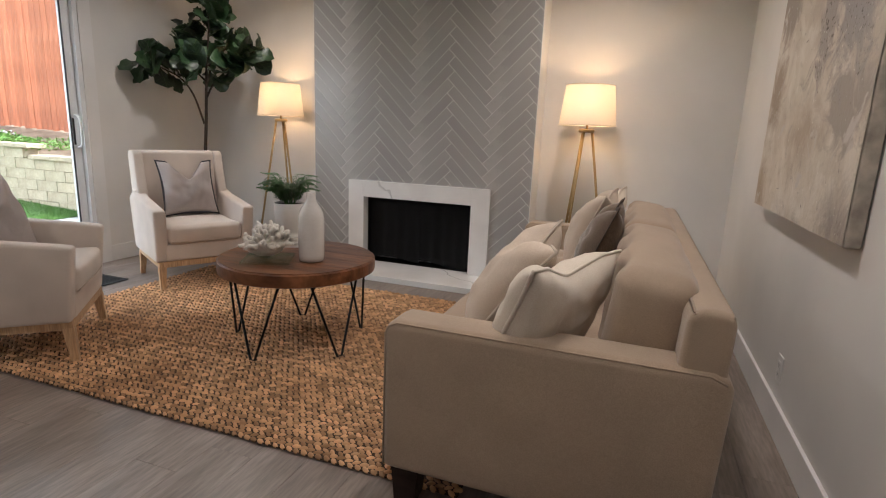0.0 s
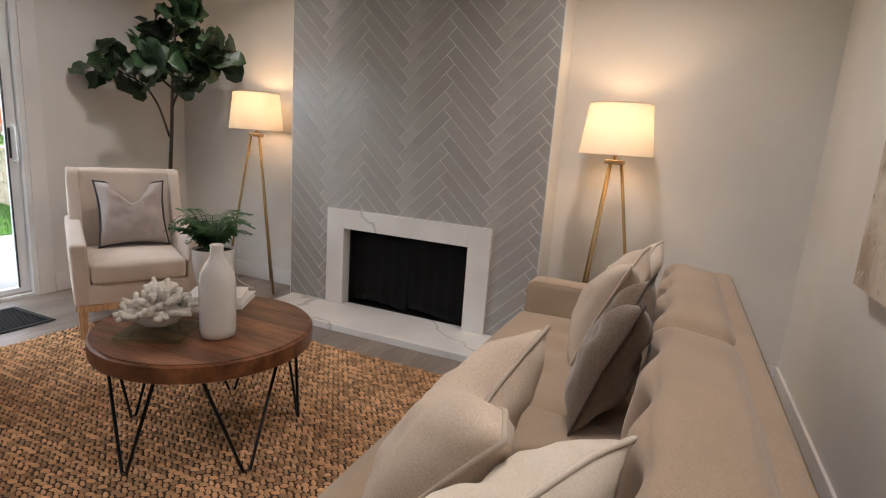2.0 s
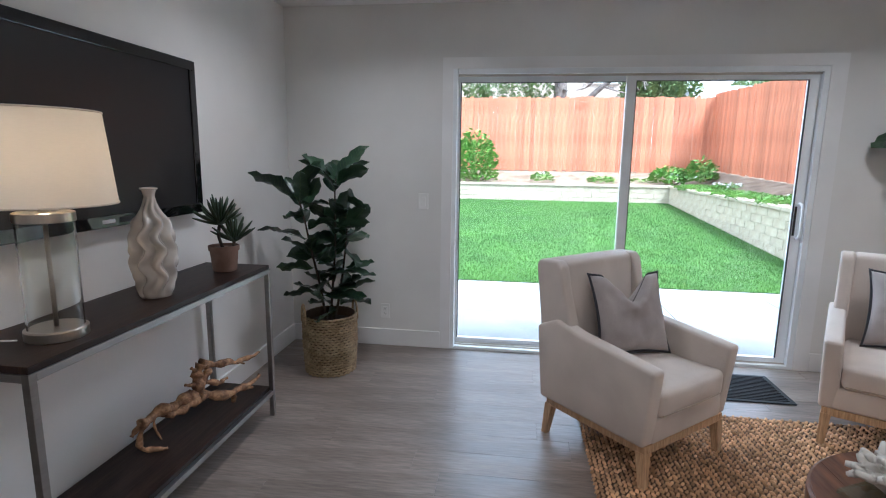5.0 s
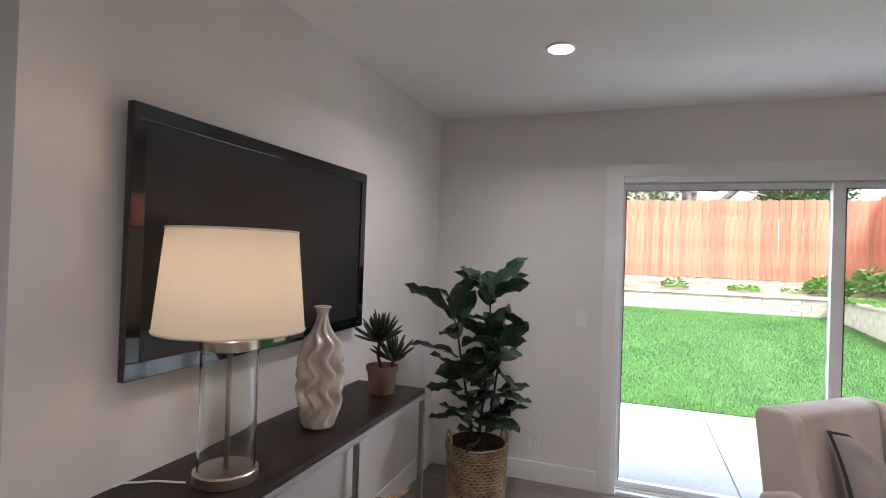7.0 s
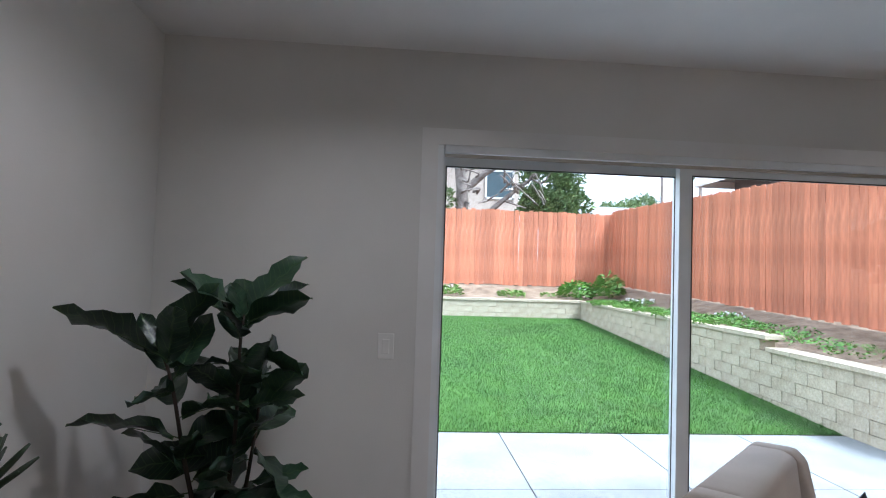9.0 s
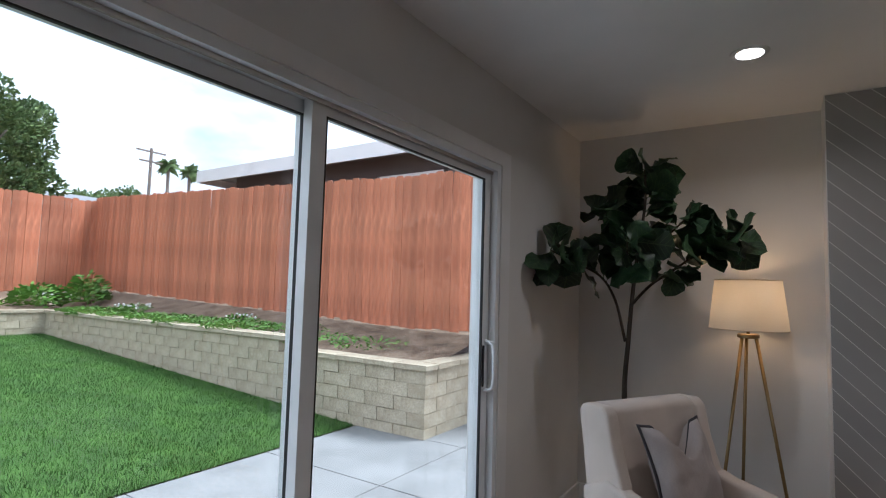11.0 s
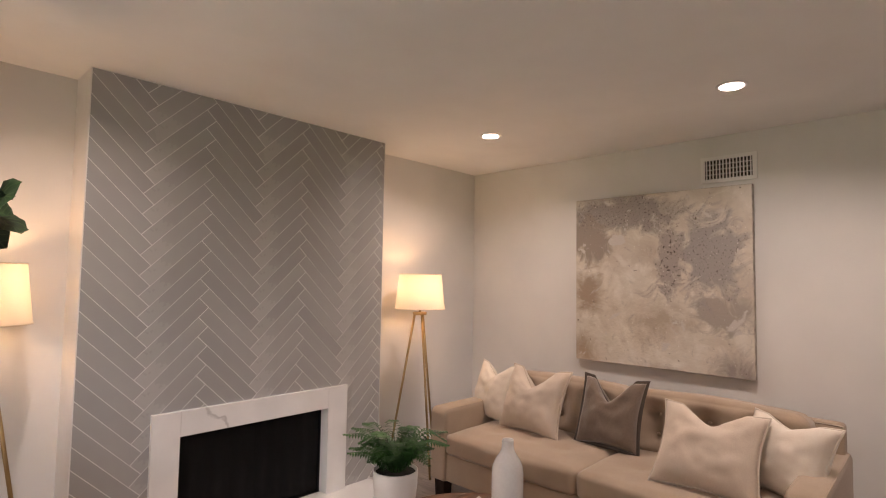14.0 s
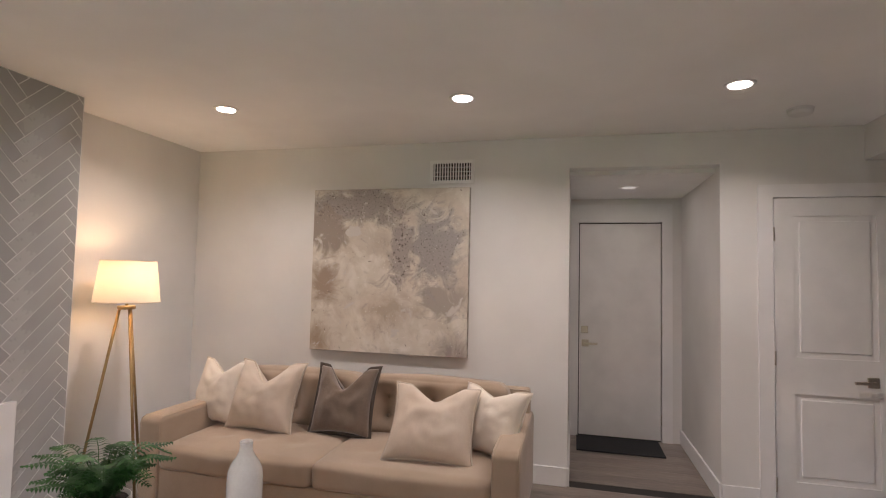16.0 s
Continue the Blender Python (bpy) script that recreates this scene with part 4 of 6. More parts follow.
for y0, y1 in ((SY0 + 0.15, ymid - 0.004), (ymid + 0.004, SY1 - 0.15)):
    yc = (y0 + y1) / 2
    seat_tufts = [(3.82, yc + k * 0.24, 0.47, 0.16, (0, 0, -0.022)) for k in (-1, 0, 1)]
    part("seat_cushion", cushion(SX0 - 0.015, 4.20, y0, y1, 0.31, 0.455, 0.018, 0.035, seat_tufts), LINEN, sofa, smooth=True)
    bt = [(4.115, yc + k * 0.29, z, 0.18, (0.125, 0, 0)) for k in (-1, 0, 1) for z in (0.555, 0.675)]
    back = part("back_cushion", cushion(4.13, 4.36, y0, y1, 0.44, 0.805, 0.022, 0.06, bt), LINEN, sofa, "button-tufted back cushion", smooth=True)
    back.matrix_world = Matrix.Translation((4.2, 0, 0.44)) @ pose(0, 0, 0, 0, 7, 0) @ Matrix.Translation((-4.2, 0, -0.44))
    for tx, ty, tz, r, d in bt:
        part("button", lathe(bmesh.new(), [(0.004, -0.006), (0.011, -0.003), (0.012, 0.002), (0.006, 0.006)], 12), LINEN, back, smooth=True).matrix_local = Matrix.Translation((tx + 0.095, ty, tz)) @ pose(0, 0, 0, 0, -90, 0)
for x in (SX0 + 0.07, SX1 - 0.10):
    for y in (SY0 + 0.07, SY1 - 0.07):
        bm = bmesh.new()
        prism(bm, [(x - 0.045, 0.135), (x + 0.045, 0.135), (x + 0.033, 0.0), (x - 0.033, 0.0)], "y", y - 0.04, y + 0.04)
        part("foot", bm, ESPRESSO, sofa, "dark tapered block foot")

lean = 14
pillow("throw_pillow", "small ivory cotton throw pillow on the sofa", 0.40, 0.42, 0.16, IVORY, pose(4.00, -0.565, 0.46, -lean, 0, -100), 0.09, IVORY, seed=1)
pillow("throw_pillow", "large sand linen throw pillow with corded edge", 0.49, 0.45, 0.19, SAND, pose(3.92, -0.94, 0.46, -lean - 6, 0, -94), 0.17, SAND, seed=5)
pillow("throw_pillow", "taupe chenille throw pillow with a dark brown flange", 0.41, 0.43, 0.17, TAUPE, pose(4.0, -1.46, 0.46, -lean - 4, 0, -91), 0.17, BROWNEDGE, flange=0.022, seed=9)
pillow("throw_pillow", "large sand linen throw pillow with corded edge", 0.50, 0.46, 0.20, SAND, pose(3.69, -2.11, 0.452, -lean - 21, 3, -84), 0.11, PIPING, seed=14)
pillow("throw_pillow", "ivory cotton throw pillow with woven trim", 0.45, 0.39, 0.19, IVORY, pose(3.93, -2.37, 0.455, -lean - 8, 0, -116), 0.05, IVORY, seed=20)


# ---- armchairs ----
def armchair(m, label):
    ob = thing("armchair", label, "armchair", m, group="matching armchairs")
    bm = soften(box(bmesh.new(), -0.33, 0.345, -0.30, 0.30, 0.215, 0.335), 0.015)
    part("seat_frame", bm, CREAM, ob, smooth=True)
    part("seat_cushion", cushion(-0.24, 0.365, -0.272, 0.272, 0.335, 0.462, 0.014, 0.03), CREAM, ob, smooth=True)
    part("seat_piping", tube(bmesh.new(), [(0.362, -0.255, 0.35), (0.372, 0, 0.352), (0.362, 0.255, 0.35)], 0.004, 6), PIPING, ob)
    for s in (-1, 1):
        bm = bmesh.new()
        prism(bm, [(-0.37, 0.21), (0.335, 0.21), (0.375, 0.575), (0.30, 0.585), (-0.10, 0.625), (-0.26, 0.66), (-0.405, 0.60)], "y", s * 0.272, s * 0.365)
        for v in bm.verts:
            if v.co.z > 0.5:
                v.co.y += s * 0.012
        part("armrest", soften(bm, 0.018, 3), CREAM, ob, smooth=True)
    bm = bmesh.new()
    prism(bm, [(-0.355, 0.21), (-0.20, 0.30), (-0.285, 0.94), (-0.33, 0.955), (-0.43, 0.95), (-0.455, 0.92), (-0.385, 0.21)], "y", -0.285, 0.285)
    part("backrest", soften(bm, 0.02, 3), CREAM, ob, smooth=True)
    for s in (-1, 1):
        bm = bmesh.new()
        prism(bm, [(-0.40, 0.58), (-0.16, 0.58), (-0.175, 0.65), (-0.235, 0.80), (-0.265, 0.925), (-0.30, 0.955), (-0.43, 0.95), (-0.458, 0.92)], "y", s * 0.277, s * 0.352)
        part("wing", soften(bm, 0.016, 3), CREAM, ob, "narrow upholstered wing", smooth=True)
    part("rail", boxes((-0.33, 0.335, -0.345, -0.315, 0.172, 0.213), (-0.33, 0.335, 0.315, 0.345, 0.172, 0.213), (0.305, 0.335, -0.315, 0.315, 0.172, 0.213), (-0.33, -0.30, -0.315, 0.315, 0.172, 0.213), bevel=0.003), ASH, ob, "pale ash wood rail")
    for sx in (-1, 1):
        for sy in (-1, 1):
            bm = bmesh.new()
            cx, cy = sx * 0.312, sy * 0.322
            r0, r1 = 0.026, 0.017
            fx = cx + (0.02 if sx > 0 else -0.03)
            fy = cy + sy * 0.008
            lo = [bm.verts.new((fx + a * r1, fy + b * r1, 0.0)) for a, b in ((-1, -1), (1, -1), (1, 1), (-1, 1))]
            hi = [bm.verts.new((cx + a * r0, cy + b * r0, 0.18)) for a, b in ((-1, -1), (1, -1), (1, 1), (-1, 1))]
            bm.faces.new(lo[::-1]), bm.faces.new(hi)
            for k in range(4):
                bm.faces.new((lo[k], lo[(k + 1) % 4], hi[(k + 1) % 4], hi[k]))
            part("leg", soften(bm, 0.004, 2), ASH, ob, "tapered pale ash leg")
    ob.scale = (0.9, 0.9, 0.985)
    return ob


A_POSE, B_POSE = pose(1.357, -2.276, 0.0, 0, 0, 41.4), pose(1.112, -0.890, 0.0, 0, 0, -29.3)
chair_a = armchair(A_POSE, "cream upholstered armchair with pale ash legs, half on the rug")
chair_b = tagged(copy_thing(chair_a, B_POSE), "cream upholstered armchair with pale ash legs, beside the tall plant")
pillow("throw_pillow", "grey linen pillow with charcoal flange in an armchair", 0.40, 0.42, 0.15, GREYPILLOW, A_POSE @ pose(-0.01, 0.01, 0.47, -20, 0, 70), 0.17, CHARCOAL, flange=0.012, seed=31)
pillow("throw_pillow", "grey linen pillow with charcoal flange in an armchair", 0.39, 0.42, 0.15, GREYPILLOW, B_POSE @ pose(-0.06, 0.02, 0.47, -18, 0, 92), 0.17, CHARCOAL, flange=0.012, seed=37)

# ---- coffee table ----
TX, TY = 2.563, -1.624
table = thing("coffee_table", "round reclaimed wood coffee table on black hairpin legs", "coffee table", pose(TX, TY, 0.02))
bm = lathe(bmesh.new(), [(0.393, 0.395), (0.402, 0.40), (0.404, 0.43), (0.403, 0.456), (0.395, 0.461)], 96)
top = part("tabletop", bm, WALNUT, table, "round top of dark brown boards", smooth=False)
edges = [-0.40, -0.265, -0.13, 0.01, 0.145, 0.27, 0.40]
for a, b in zip(edges, edges[1:]):
    pts = []
    for k in range(25):
        y = a + 0.0008 + (b - a - 0.0016) * k / 24
        pts.append((math.sqrt(max(0, 0.3925 ** 2 - y * y)), y))
    outline = pts + [(-x, y) for x, y in reversed(pts)]
    bm = bmesh.new()
    prism(bm, outline, "z", 0.460, 0.4645)
    part("plank", bm, WALNUT, top)
for k in range(5):
    ang = radians(266 + 72 * k)
    foot = Vector((0.355 * math.cos(ang), 0.355 * math.sin(ang), 0.006))
    bm = bmesh.new()
    ends = []
    for s in (-1, 1):
        aa = ang + s * radians(24)
        ends.append(Vector((0.345 * math.cos(aa), 0.345 * math.sin(aa), 0.396)))
    side = Vector((-math.sin(ang), math.cos(ang), 0)) * 0.013
    tube(bm, [ends[0], foot - side, foot + side, ends[1]], 0.0062, 8)
    part("hairpin_leg", bm, IRON, table, "black iron hairpin leg", smooth=True)
TZ = 0.02 + 0.4645

vase = thing("bottle_vase", "tall white crackle-glazed ceramic bottle on the coffee table", "vase", pose(2.69, -1.69, TZ))
prof = [(0.052, 0.0), (0.060, 0.004), (0.062, 0.03), (0.0625, 0.12), (0.062, 0.20), (0.058, 0.225), (0.047, 0.248), (0.032, 0.268), (0.024, 0.285), (0.0225, 0.305), (0.0235, 0.315), (0.0225, 0.319), (0.018, 0.316), (0.017, 0.29)]
part("body", lathe(bmesh.new(), [(pr * 1.03, pz * 1.09) for pr, pz in prof], 56, lambda a, t, r: r * (1 + 0.006 * math.sin(a * 2 + t * 5))), CERAMIC, vase, smooth=True)

slab = thing("glass_tray", "square slab of clear greenish glass on the coffee table", "tray", pose(2.50, -1.79, TZ, 0, 0, 27))
part("plate", box(bmesh.new(), -0.115, 0.115, -0.105, 0.105, 0.0, 0.014, bevel=0.002), SLAB, slab)
coral = thing("coral_ornament", "white branching coral ornament on a glass slab", "ornament", pose(2.47, -1.775, TZ + 0.014, 0, 0, 20))
rng = random.Random(4)
bm = bmesh.new()
bmesh.ops.create_icosphere(bm, subdivisions=2, radius=0.056, matrix=Matrix.Translation((0, 0, 0.045)) @ Matrix.Diagonal((1.5, 1.2, 0.8, 1)))
for k in range(64):
    th, ph = rng.uniform(0, 2 * math.pi), rng.uniform(0.12, 1.5)
    d = Vector((math.cos(th) * math.sin(ph) * 1.35, math.sin(th) * math.sin(ph) * 1.1, math.cos(ph) * 0.95))
    start = Vector((d.x * 0.035, d.y * 0.035, 0.042 + d.z * 0.02))
    ln = rng.uniform(0.035, 0.058)
    side = Vector((rng.uniform(-1, 1), rng.uniform(-1, 1), rng.uniform(-0.4, 0.8))) * 0.016
    end = start + d * ln
    end.z = max(end.z, 0.012)
    r0 = rng.uniform(0.0105, 0.015)
    tube(bm, bow([start, start + d * ln * 0.5 + side * 0.5, end], 3), lambda t, r=r0: r * (1.0 - 0.25 * t), 7)
    for f in range(2):
        tip = end + (d * rng.uniform(0.2, 0.9) + Vector((rng.uniform(-1, 1), rng.uniform(-1, 1), rng.uniform(-0.5, 0.9)))) * 0.02
        tip.z = max(tip.z, 0.01)
        tube(bm, [end - d * 0.008, (end + tip) / 2, tip], lambda t, r=r0: r * (0.85 - 0.3 * t), 6)
bmesh.ops.scale(bm, vec=(1.2, 1.2, 1.25), verts=bm.verts)
part("branched_body", bm, CORAL, coral, smooth=True)

zb = TZ
for w, d, h, rz, mat in ((0.27, 0.21, 0.022, 28, COVER), (0.23, 0.18, 0.020, 34, COVER)):
    book = thing("book", "closed white hardback book lying flat on the coffee table", "book", pose(2.375, -1.395, zb, 0, 0, rz), group="stacked books")
    part("pages", box(bmesh.new(), -w / 2 + 0.004, w / 2 - 0.004, -d / 2 + 0.002, d / 2 - 0.004, 0.0025, h - 0.0025), PAPER, book, "white page block")
    part("cover", boxes((-w / 2, w / 2, -d / 2, d / 2, 0, 0.0025), (-w / 2, w / 2, -d / 2, d / 2, h - 0.0025, h), (-w / 2, w / 2, -d / 2 - 0.002, -d / 2 + 0.001, 0, h)), mat, book)
    zb += h
pot = thing("potted_fern", "bushy green fern in a white footed pot on books", "potted plant", pose(2.35, -1.395, zb))
bm = lathe(bmesh.new(), [(0.045, 0.0), (0.058, 0.004), (0.060, 0.014), (0.050, 0.026), (0.066, 0.036), (0.080, 0.08), (0.087, 0.14), (0.089, 0.195), (0.084, 0.197), (0.081, 0.180), (0.01, 0.178)], 48,
           lambda a, t, r: r * (1 + 0.004 * math.sin(t * 60)))
part("pot", bm, BISQUE, pot, "matte white ridged pot", smooth=True)
part("soil", lathe(bmesh.new(), [(0.001, 0.179), (0.08, 0.181), (0.08, 0.185), (0.001, 0.19)], 20), MOSS, pot)
for k in range(58):
    th = rng.uniform(0, 2 * math.pi)
    reach, rise = rng.uniform(0.05, 0.19), rng.uniform(0.08, 0.19)
    d = Vector((math.cos(th), math.sin(th), 0))
    a = Vector((d.x * 0.02, d.y * 0.02, 0.185))
    path = bow([a, a + d * reach * 0.45 + Vector((0, 0, rise * 0.85)), a + d * reach + Vector((0, 0, rise * rng.uniform(0.5, 1.05)))], 9)
    bm = tube(bmesh.new(), path, 0.0013, 4)
    side = Vector((-d.y, d.x, 0))
    tot = len(path)
    for i in range(3, tot):
        t = i / (tot - 1)
        ll = 0.042 * math.sin(math.pi * min(1, 0.22 + 0.74 * t)) + 0.005
        for s in (-1, 1):
            p = path[i]
            o = side * s
            fwd = d * 0.35
            e = p + (o + fwd) * ll + Vector((0, 0, -0.18 * ll + rng.uniform(-0.004, 0.004)))
            wv = d * 0.0048
            m1 = p + (o + fwd) * ll * 0.5 + Vector((0, 0, 0.003))
            vs = [bm.verts.new(q) for q in (p - wv * 0.4, m1 - wv, e, m1 + wv, p + wv * 0.4)]
            bm.faces.new(vs)
    part("frond", bm, FERN, pot)


# ---- floor lamps ----
def floor_lamp(x, y, turn, label):
    ob = thing("floor_lamp", label, "floor lamp", pose(x, y, 0, 0, 0, turn), group="matching floor lamps")
    hub = 1.20
    for k in range(3):
        a = radians(90 + 120 * k)
        c, s = math.cos(a), math.sin(a)
        part("leg", tube(bmesh.new(), [(0.235 * c, 0.235 * s, 0.006), (0.04 * c, 0.04 * s, hub)], lambda t: 0.0085 + 0.001 * t, 10), BRASS, ob, "slim brushed brass leg", smooth=True)
    part("hub", lathe(bmesh.new(), [(0.048, hub - 0.004), (0.055, hub), (0.055, hub + 0.016), (0.048, hub + 0.02)], 32), BRASS, ob, "round brass hub", smooth=False)
    part("stem", tube(bmesh.new(), [(0, 0, hub + 0.018), (0, 0, hub + 0.10)], 0.009, 10), BRASS, ob, smooth=True)
    z0, z1, r0, r1, th = 1.245, 1.515, 0.197, 0.166, 0.0015
    bm = bmesh.new()
    n = 64
    ring = lambda r, z: [bm.verts.new((r * math.cos(2 * math.pi * k / n), r * math.sin(2 * math.pi * k / n), z)) for k in range(n)]
    o0, o1 = ring(r0, z0), ring(r1, z1)
    for k in range(n):
        bm.faces.new((o0[k], o0[(k + 1) % n], o1[(k + 1) % n], o1[k]))
    shade = part("shade", bm, SHADE, ob, "tapered white linen drum shade", smooth=True)
    for r, z in ((r0, z0), (r1, z1)):
        part("rim", tube(bmesh.new(), [(r * math.cos(2 * math.pi * k / n), r * math.sin(2 * math.pi * k / n), z) for k in range(n)], 0.003, 6, closed=True), IVORY, shade, smooth=True)
    part("spider", boxes((-r0 * 0.93, r0 * 0.93, -0.002, 0.002, z0 + 0.02, z0 + 0.024), (-0.002, 0.002, -r0 * 0.93, r0 * 0.93, z0 + 0.02, z0 + 0.024)), BRASS, shade)
    part("bulb", lathe(bmesh.new(), [(0.012, 1.30), (0.02, 1.32), (0.03, 1.345), (0.027, 1.37), (0.012, 1.385)], 20), BULBGLOW, ob, "lit warm bulb", smooth=True)
    lamp("lamp_glow", "POINT", pose(x, y, 1.40), LAMP, BULB, soft=0.03)
    return ob


floor_lamp(1.206, 0.075, 15, "brass tripod floor lamp with lit white shade beside the plant")
floor_lamp(3.835, 0.012, 40, "brass tripod floor lamp with lit white shade behind the sofa")
cord = thing("lamp_cord", "thin clear lamp cord trailing along the floor", "cord", pose(0, 0, 0))
part("wire", tube(bmesh.new(), bow([(1.2, 0.05, 0.004), (1.0, 0.12, 0.004), (0.85, 0.22, 0.004), (0.8, 0.285, 0.05), (0.8, 0.292, 0.25)], 8), 0.0028, 6), PLASTIC, cord, smooth=True)

# ---- console, with its things ----
KX0, KX1, KY0, KY1, KZ = 1.375, 2.815, -4.58, -4.205, 0.862
console = thing("console_table", "long dark wood console table with a brushed steel frame", "console table", pose(0, 0, 0))
part("top", box(bmesh.new(), KX0 + 0.004, KX1 - 0.004, KY0 + 0.004, KY1 - 0.004, KZ - 0.022, KZ, bevel=0.002), ESPRESSO, console, "dark espresso wood top")
part("lower_shelf", box(bmesh.new(), KX0 + 0.02, KX1 - 0.02, KY0 + 0.02, KY1 - 0.02, 0.152, 0.175, bevel=0.002), ESPRESSO, console, "dark espresso wood lower shelf")
for x in (KX0, KX1 - 0.025):
    for y in (KY0, KY1 - 0.025):
        part("leg", box(bmesh.new(), x, x + 0.025, y, y + 0.025, 0, KZ - 0.022, bevel=0.0015), STEEL, console, "square steel leg")
for z0, z1 in ((KZ - 0.047, KZ - 0.0225), (0.127, 0.1515)):
    for it in ((KX0 + 0.025, KX1 - 0.025, KY1 - 0.025, KY1, z0, z1), (KX0 + 0.025, KX1 - 0.025, KY0, KY0 + 0.025, z0, z1), (KX0, KX0 + 0.025, KY0 + 0.025, KY1 - 0.025, z0, z1), (KX1 - 0.025, KX1, KY0 + 0.025, KY1 - 0.025, z0, z1)):
        part("rail", box(bmesh.new(), *it, bevel=0.0015), STEEL, console, "square steel rail")

LX, LY = 2.57, -4.345
tl = thing("table_lamp", "clear glass cylinder table lamp with a lit white shade", "table lamp", pose(LX, LY, KZ))
part("base", lathe(bmesh.new(), [(0.082, 0.0), (0.088, 0.003), (0.088, 0.03), (0.083, 0.034)], 48), NICKEL, tl, "round satin nickel base")
bm = bmesh.new()
n = 48
for r, flip in ((0.078, False), (0.074, True)):
    lo = [bm.verts.new((r * math.cos(2 * math.pi * k / n), r * math.sin(2 * math.pi * k / n), 0.034)) for k in range(n)]
    hi = [bm.verts.new((r * math.cos(2 * math.pi * k / n), r * math.sin(2 * math.pi * k / n), 0.372)) for k in range(n)]
    for k in range(n):
        q = (lo[k], lo[(k + 1) % n], hi[(k + 1) % n], hi[k])
        bm.faces.new(q[::-1] if flip else q)
cyl = part("glass_cylinder", bm, CYLGLASS, tl, "clear glass cylinder body", smooth=True)
part("cap", lathe(bmesh.new(), [(0.080, 0.370), (0.082, 0.372), (0.082, 0.398), (0.076, 0.402)], 48), NICKEL, tl, "satin nickel cap")
part("rod", tube(bmesh.new(), [(0, 0, 0.03), (0, 0, 0.372)], 0.007, 12), NICKEL, tl, smooth=True)
part("neck", lathe(bmesh.new(), [(0.016, 0.40), (0.017, 0.425), (0.011, 0.43), (0.009, 0.50)], 20), NICKEL, tl, smooth=True)
bm = bmesh.new()
o0 = [bm.verts.new((0.202 * math.cos(2 * math.pi * k / 64), 0.202 * math.sin(2 * math.pi * k / 64), 0.425)) for k in range(64)]
o1 = [bm.verts.new((0.176 * math.cos(2 * math.pi * k / 64), 0.176 * math.sin(2 * math.pi * k / 64), 0.705)) for k in range(64)]
for k in range(64):
    bm.faces.new((o0[k], o0[(k + 1) % 64], o1[(k + 1) % 64], o1[k]))
shade = part("shade", bm, SHADE, tl, "tapered white linen shade", smooth=True)
for r, z in ((0.202, 0.425), (0.176, 0.705)):
    part("rim", tube(bmesh.new(), [(r * math.cos(2 * math.pi * k / 64), r * math.sin(2 * math.pi * k / 64), z) for k in range(64)], 0.003, 6, closed=True), IVORY, shade, smooth=True)
part("bulb", lathe(bmesh.new(), [(0.012, 0.50), (0.022, 0.525), (0.031, 0.55), (0.027, 0.58), (0.012, 0.595)], 20), BULBGLOW, tl, "lit warm bulb", smooth=True)
lamp("lamp_glow", "POINT", pose(LX, LY, KZ + 0.575), LAMP * 1.1, BULB, soft=0.03)
wire = thing("lamp_cord", "clear plastic lamp cord hanging behind the console", "cord", pose(0, 0, 0))
part("wire", tube(bmesh.new(), bow([(2.64, -4.42, KZ + 0.004), (2.68, -4.52, KZ + 0.004), (2.74, -4.585, KZ - 0.02), (2.75, -4.595, 0.6), (2.73, -4.59, 0.3), (2.70, -4.55, 0.02), (2.76, -4.50, 0.006), (2.66, -4.46, 0.006), (2.58, -4.52, 0.006), (2.62, -4.60, 0.05)], 8), 0.003, 6), PLASTIC, wire, smooth=True)

wv = thing("wavy_vase", "pearly ceramic vase with rippled vertical ridges", "vase", pose(2.06, -4.37, KZ))
prof = []
for i in range(49):
    t = i / 48
    z = 0.45 * t
    if t < 0.72:
        r = 0.062 + 0.026 * math.sin(math.pi * min(1, (t + 0.08) / 0.9))
    else:
        u = (t - 0.72) / 0.28
        r = (0.062 + 0.026 * math.sin(math.pi * 0.80 / 0.9)) * (1 - u) ** 2.4 + 0.021 * min(1, u * 1.6) + 0.014 * max(0, u - 0.75) * 4
    prof.append((r, z))


def ripple(a, t, r):
    fade = math.sin(math.pi * min(1, max(0, t / 0.93))) ** 0.6 if t < 0.93 else 0
    return r * (1 + 0.24 * fade * math.sin(8 * a + 1.7 * math.sin(t * 25)))


prof = [(pr * 0.86, pz * 0.985) for pr, pz in prof]
part("body", lathe(bmesh.new(), prof, 144, ripple), PEARL, wv, smooth=True)
lip = prof[-1][0]
part("lip", tube(bmesh.new(), [(lip * math.cos(k * math.pi / 16), lip * math.sin(k * math.pi / 16), 0.443) for k in range(32)], 0.004, 8, closed=True), PEARL, wv, smooth=True)

sp = thing("potted_succulent", "spiky dark green succulent in a weathered terracotta pot", "potted plant", pose(1.552, -4.36, KZ))
part("pot", lathe(bmesh.new(), [(0.052, 0), (0.058, 0.004), (0.068, 0.105), (0.073, 0.106), (0.075, 0.13), (0.069, 0.131), (0.065, 0.118), (0.002, 0.116)], 40), TERRA, sp, "weathered terracotta pot", smooth=False)
rng = random.Random(11)
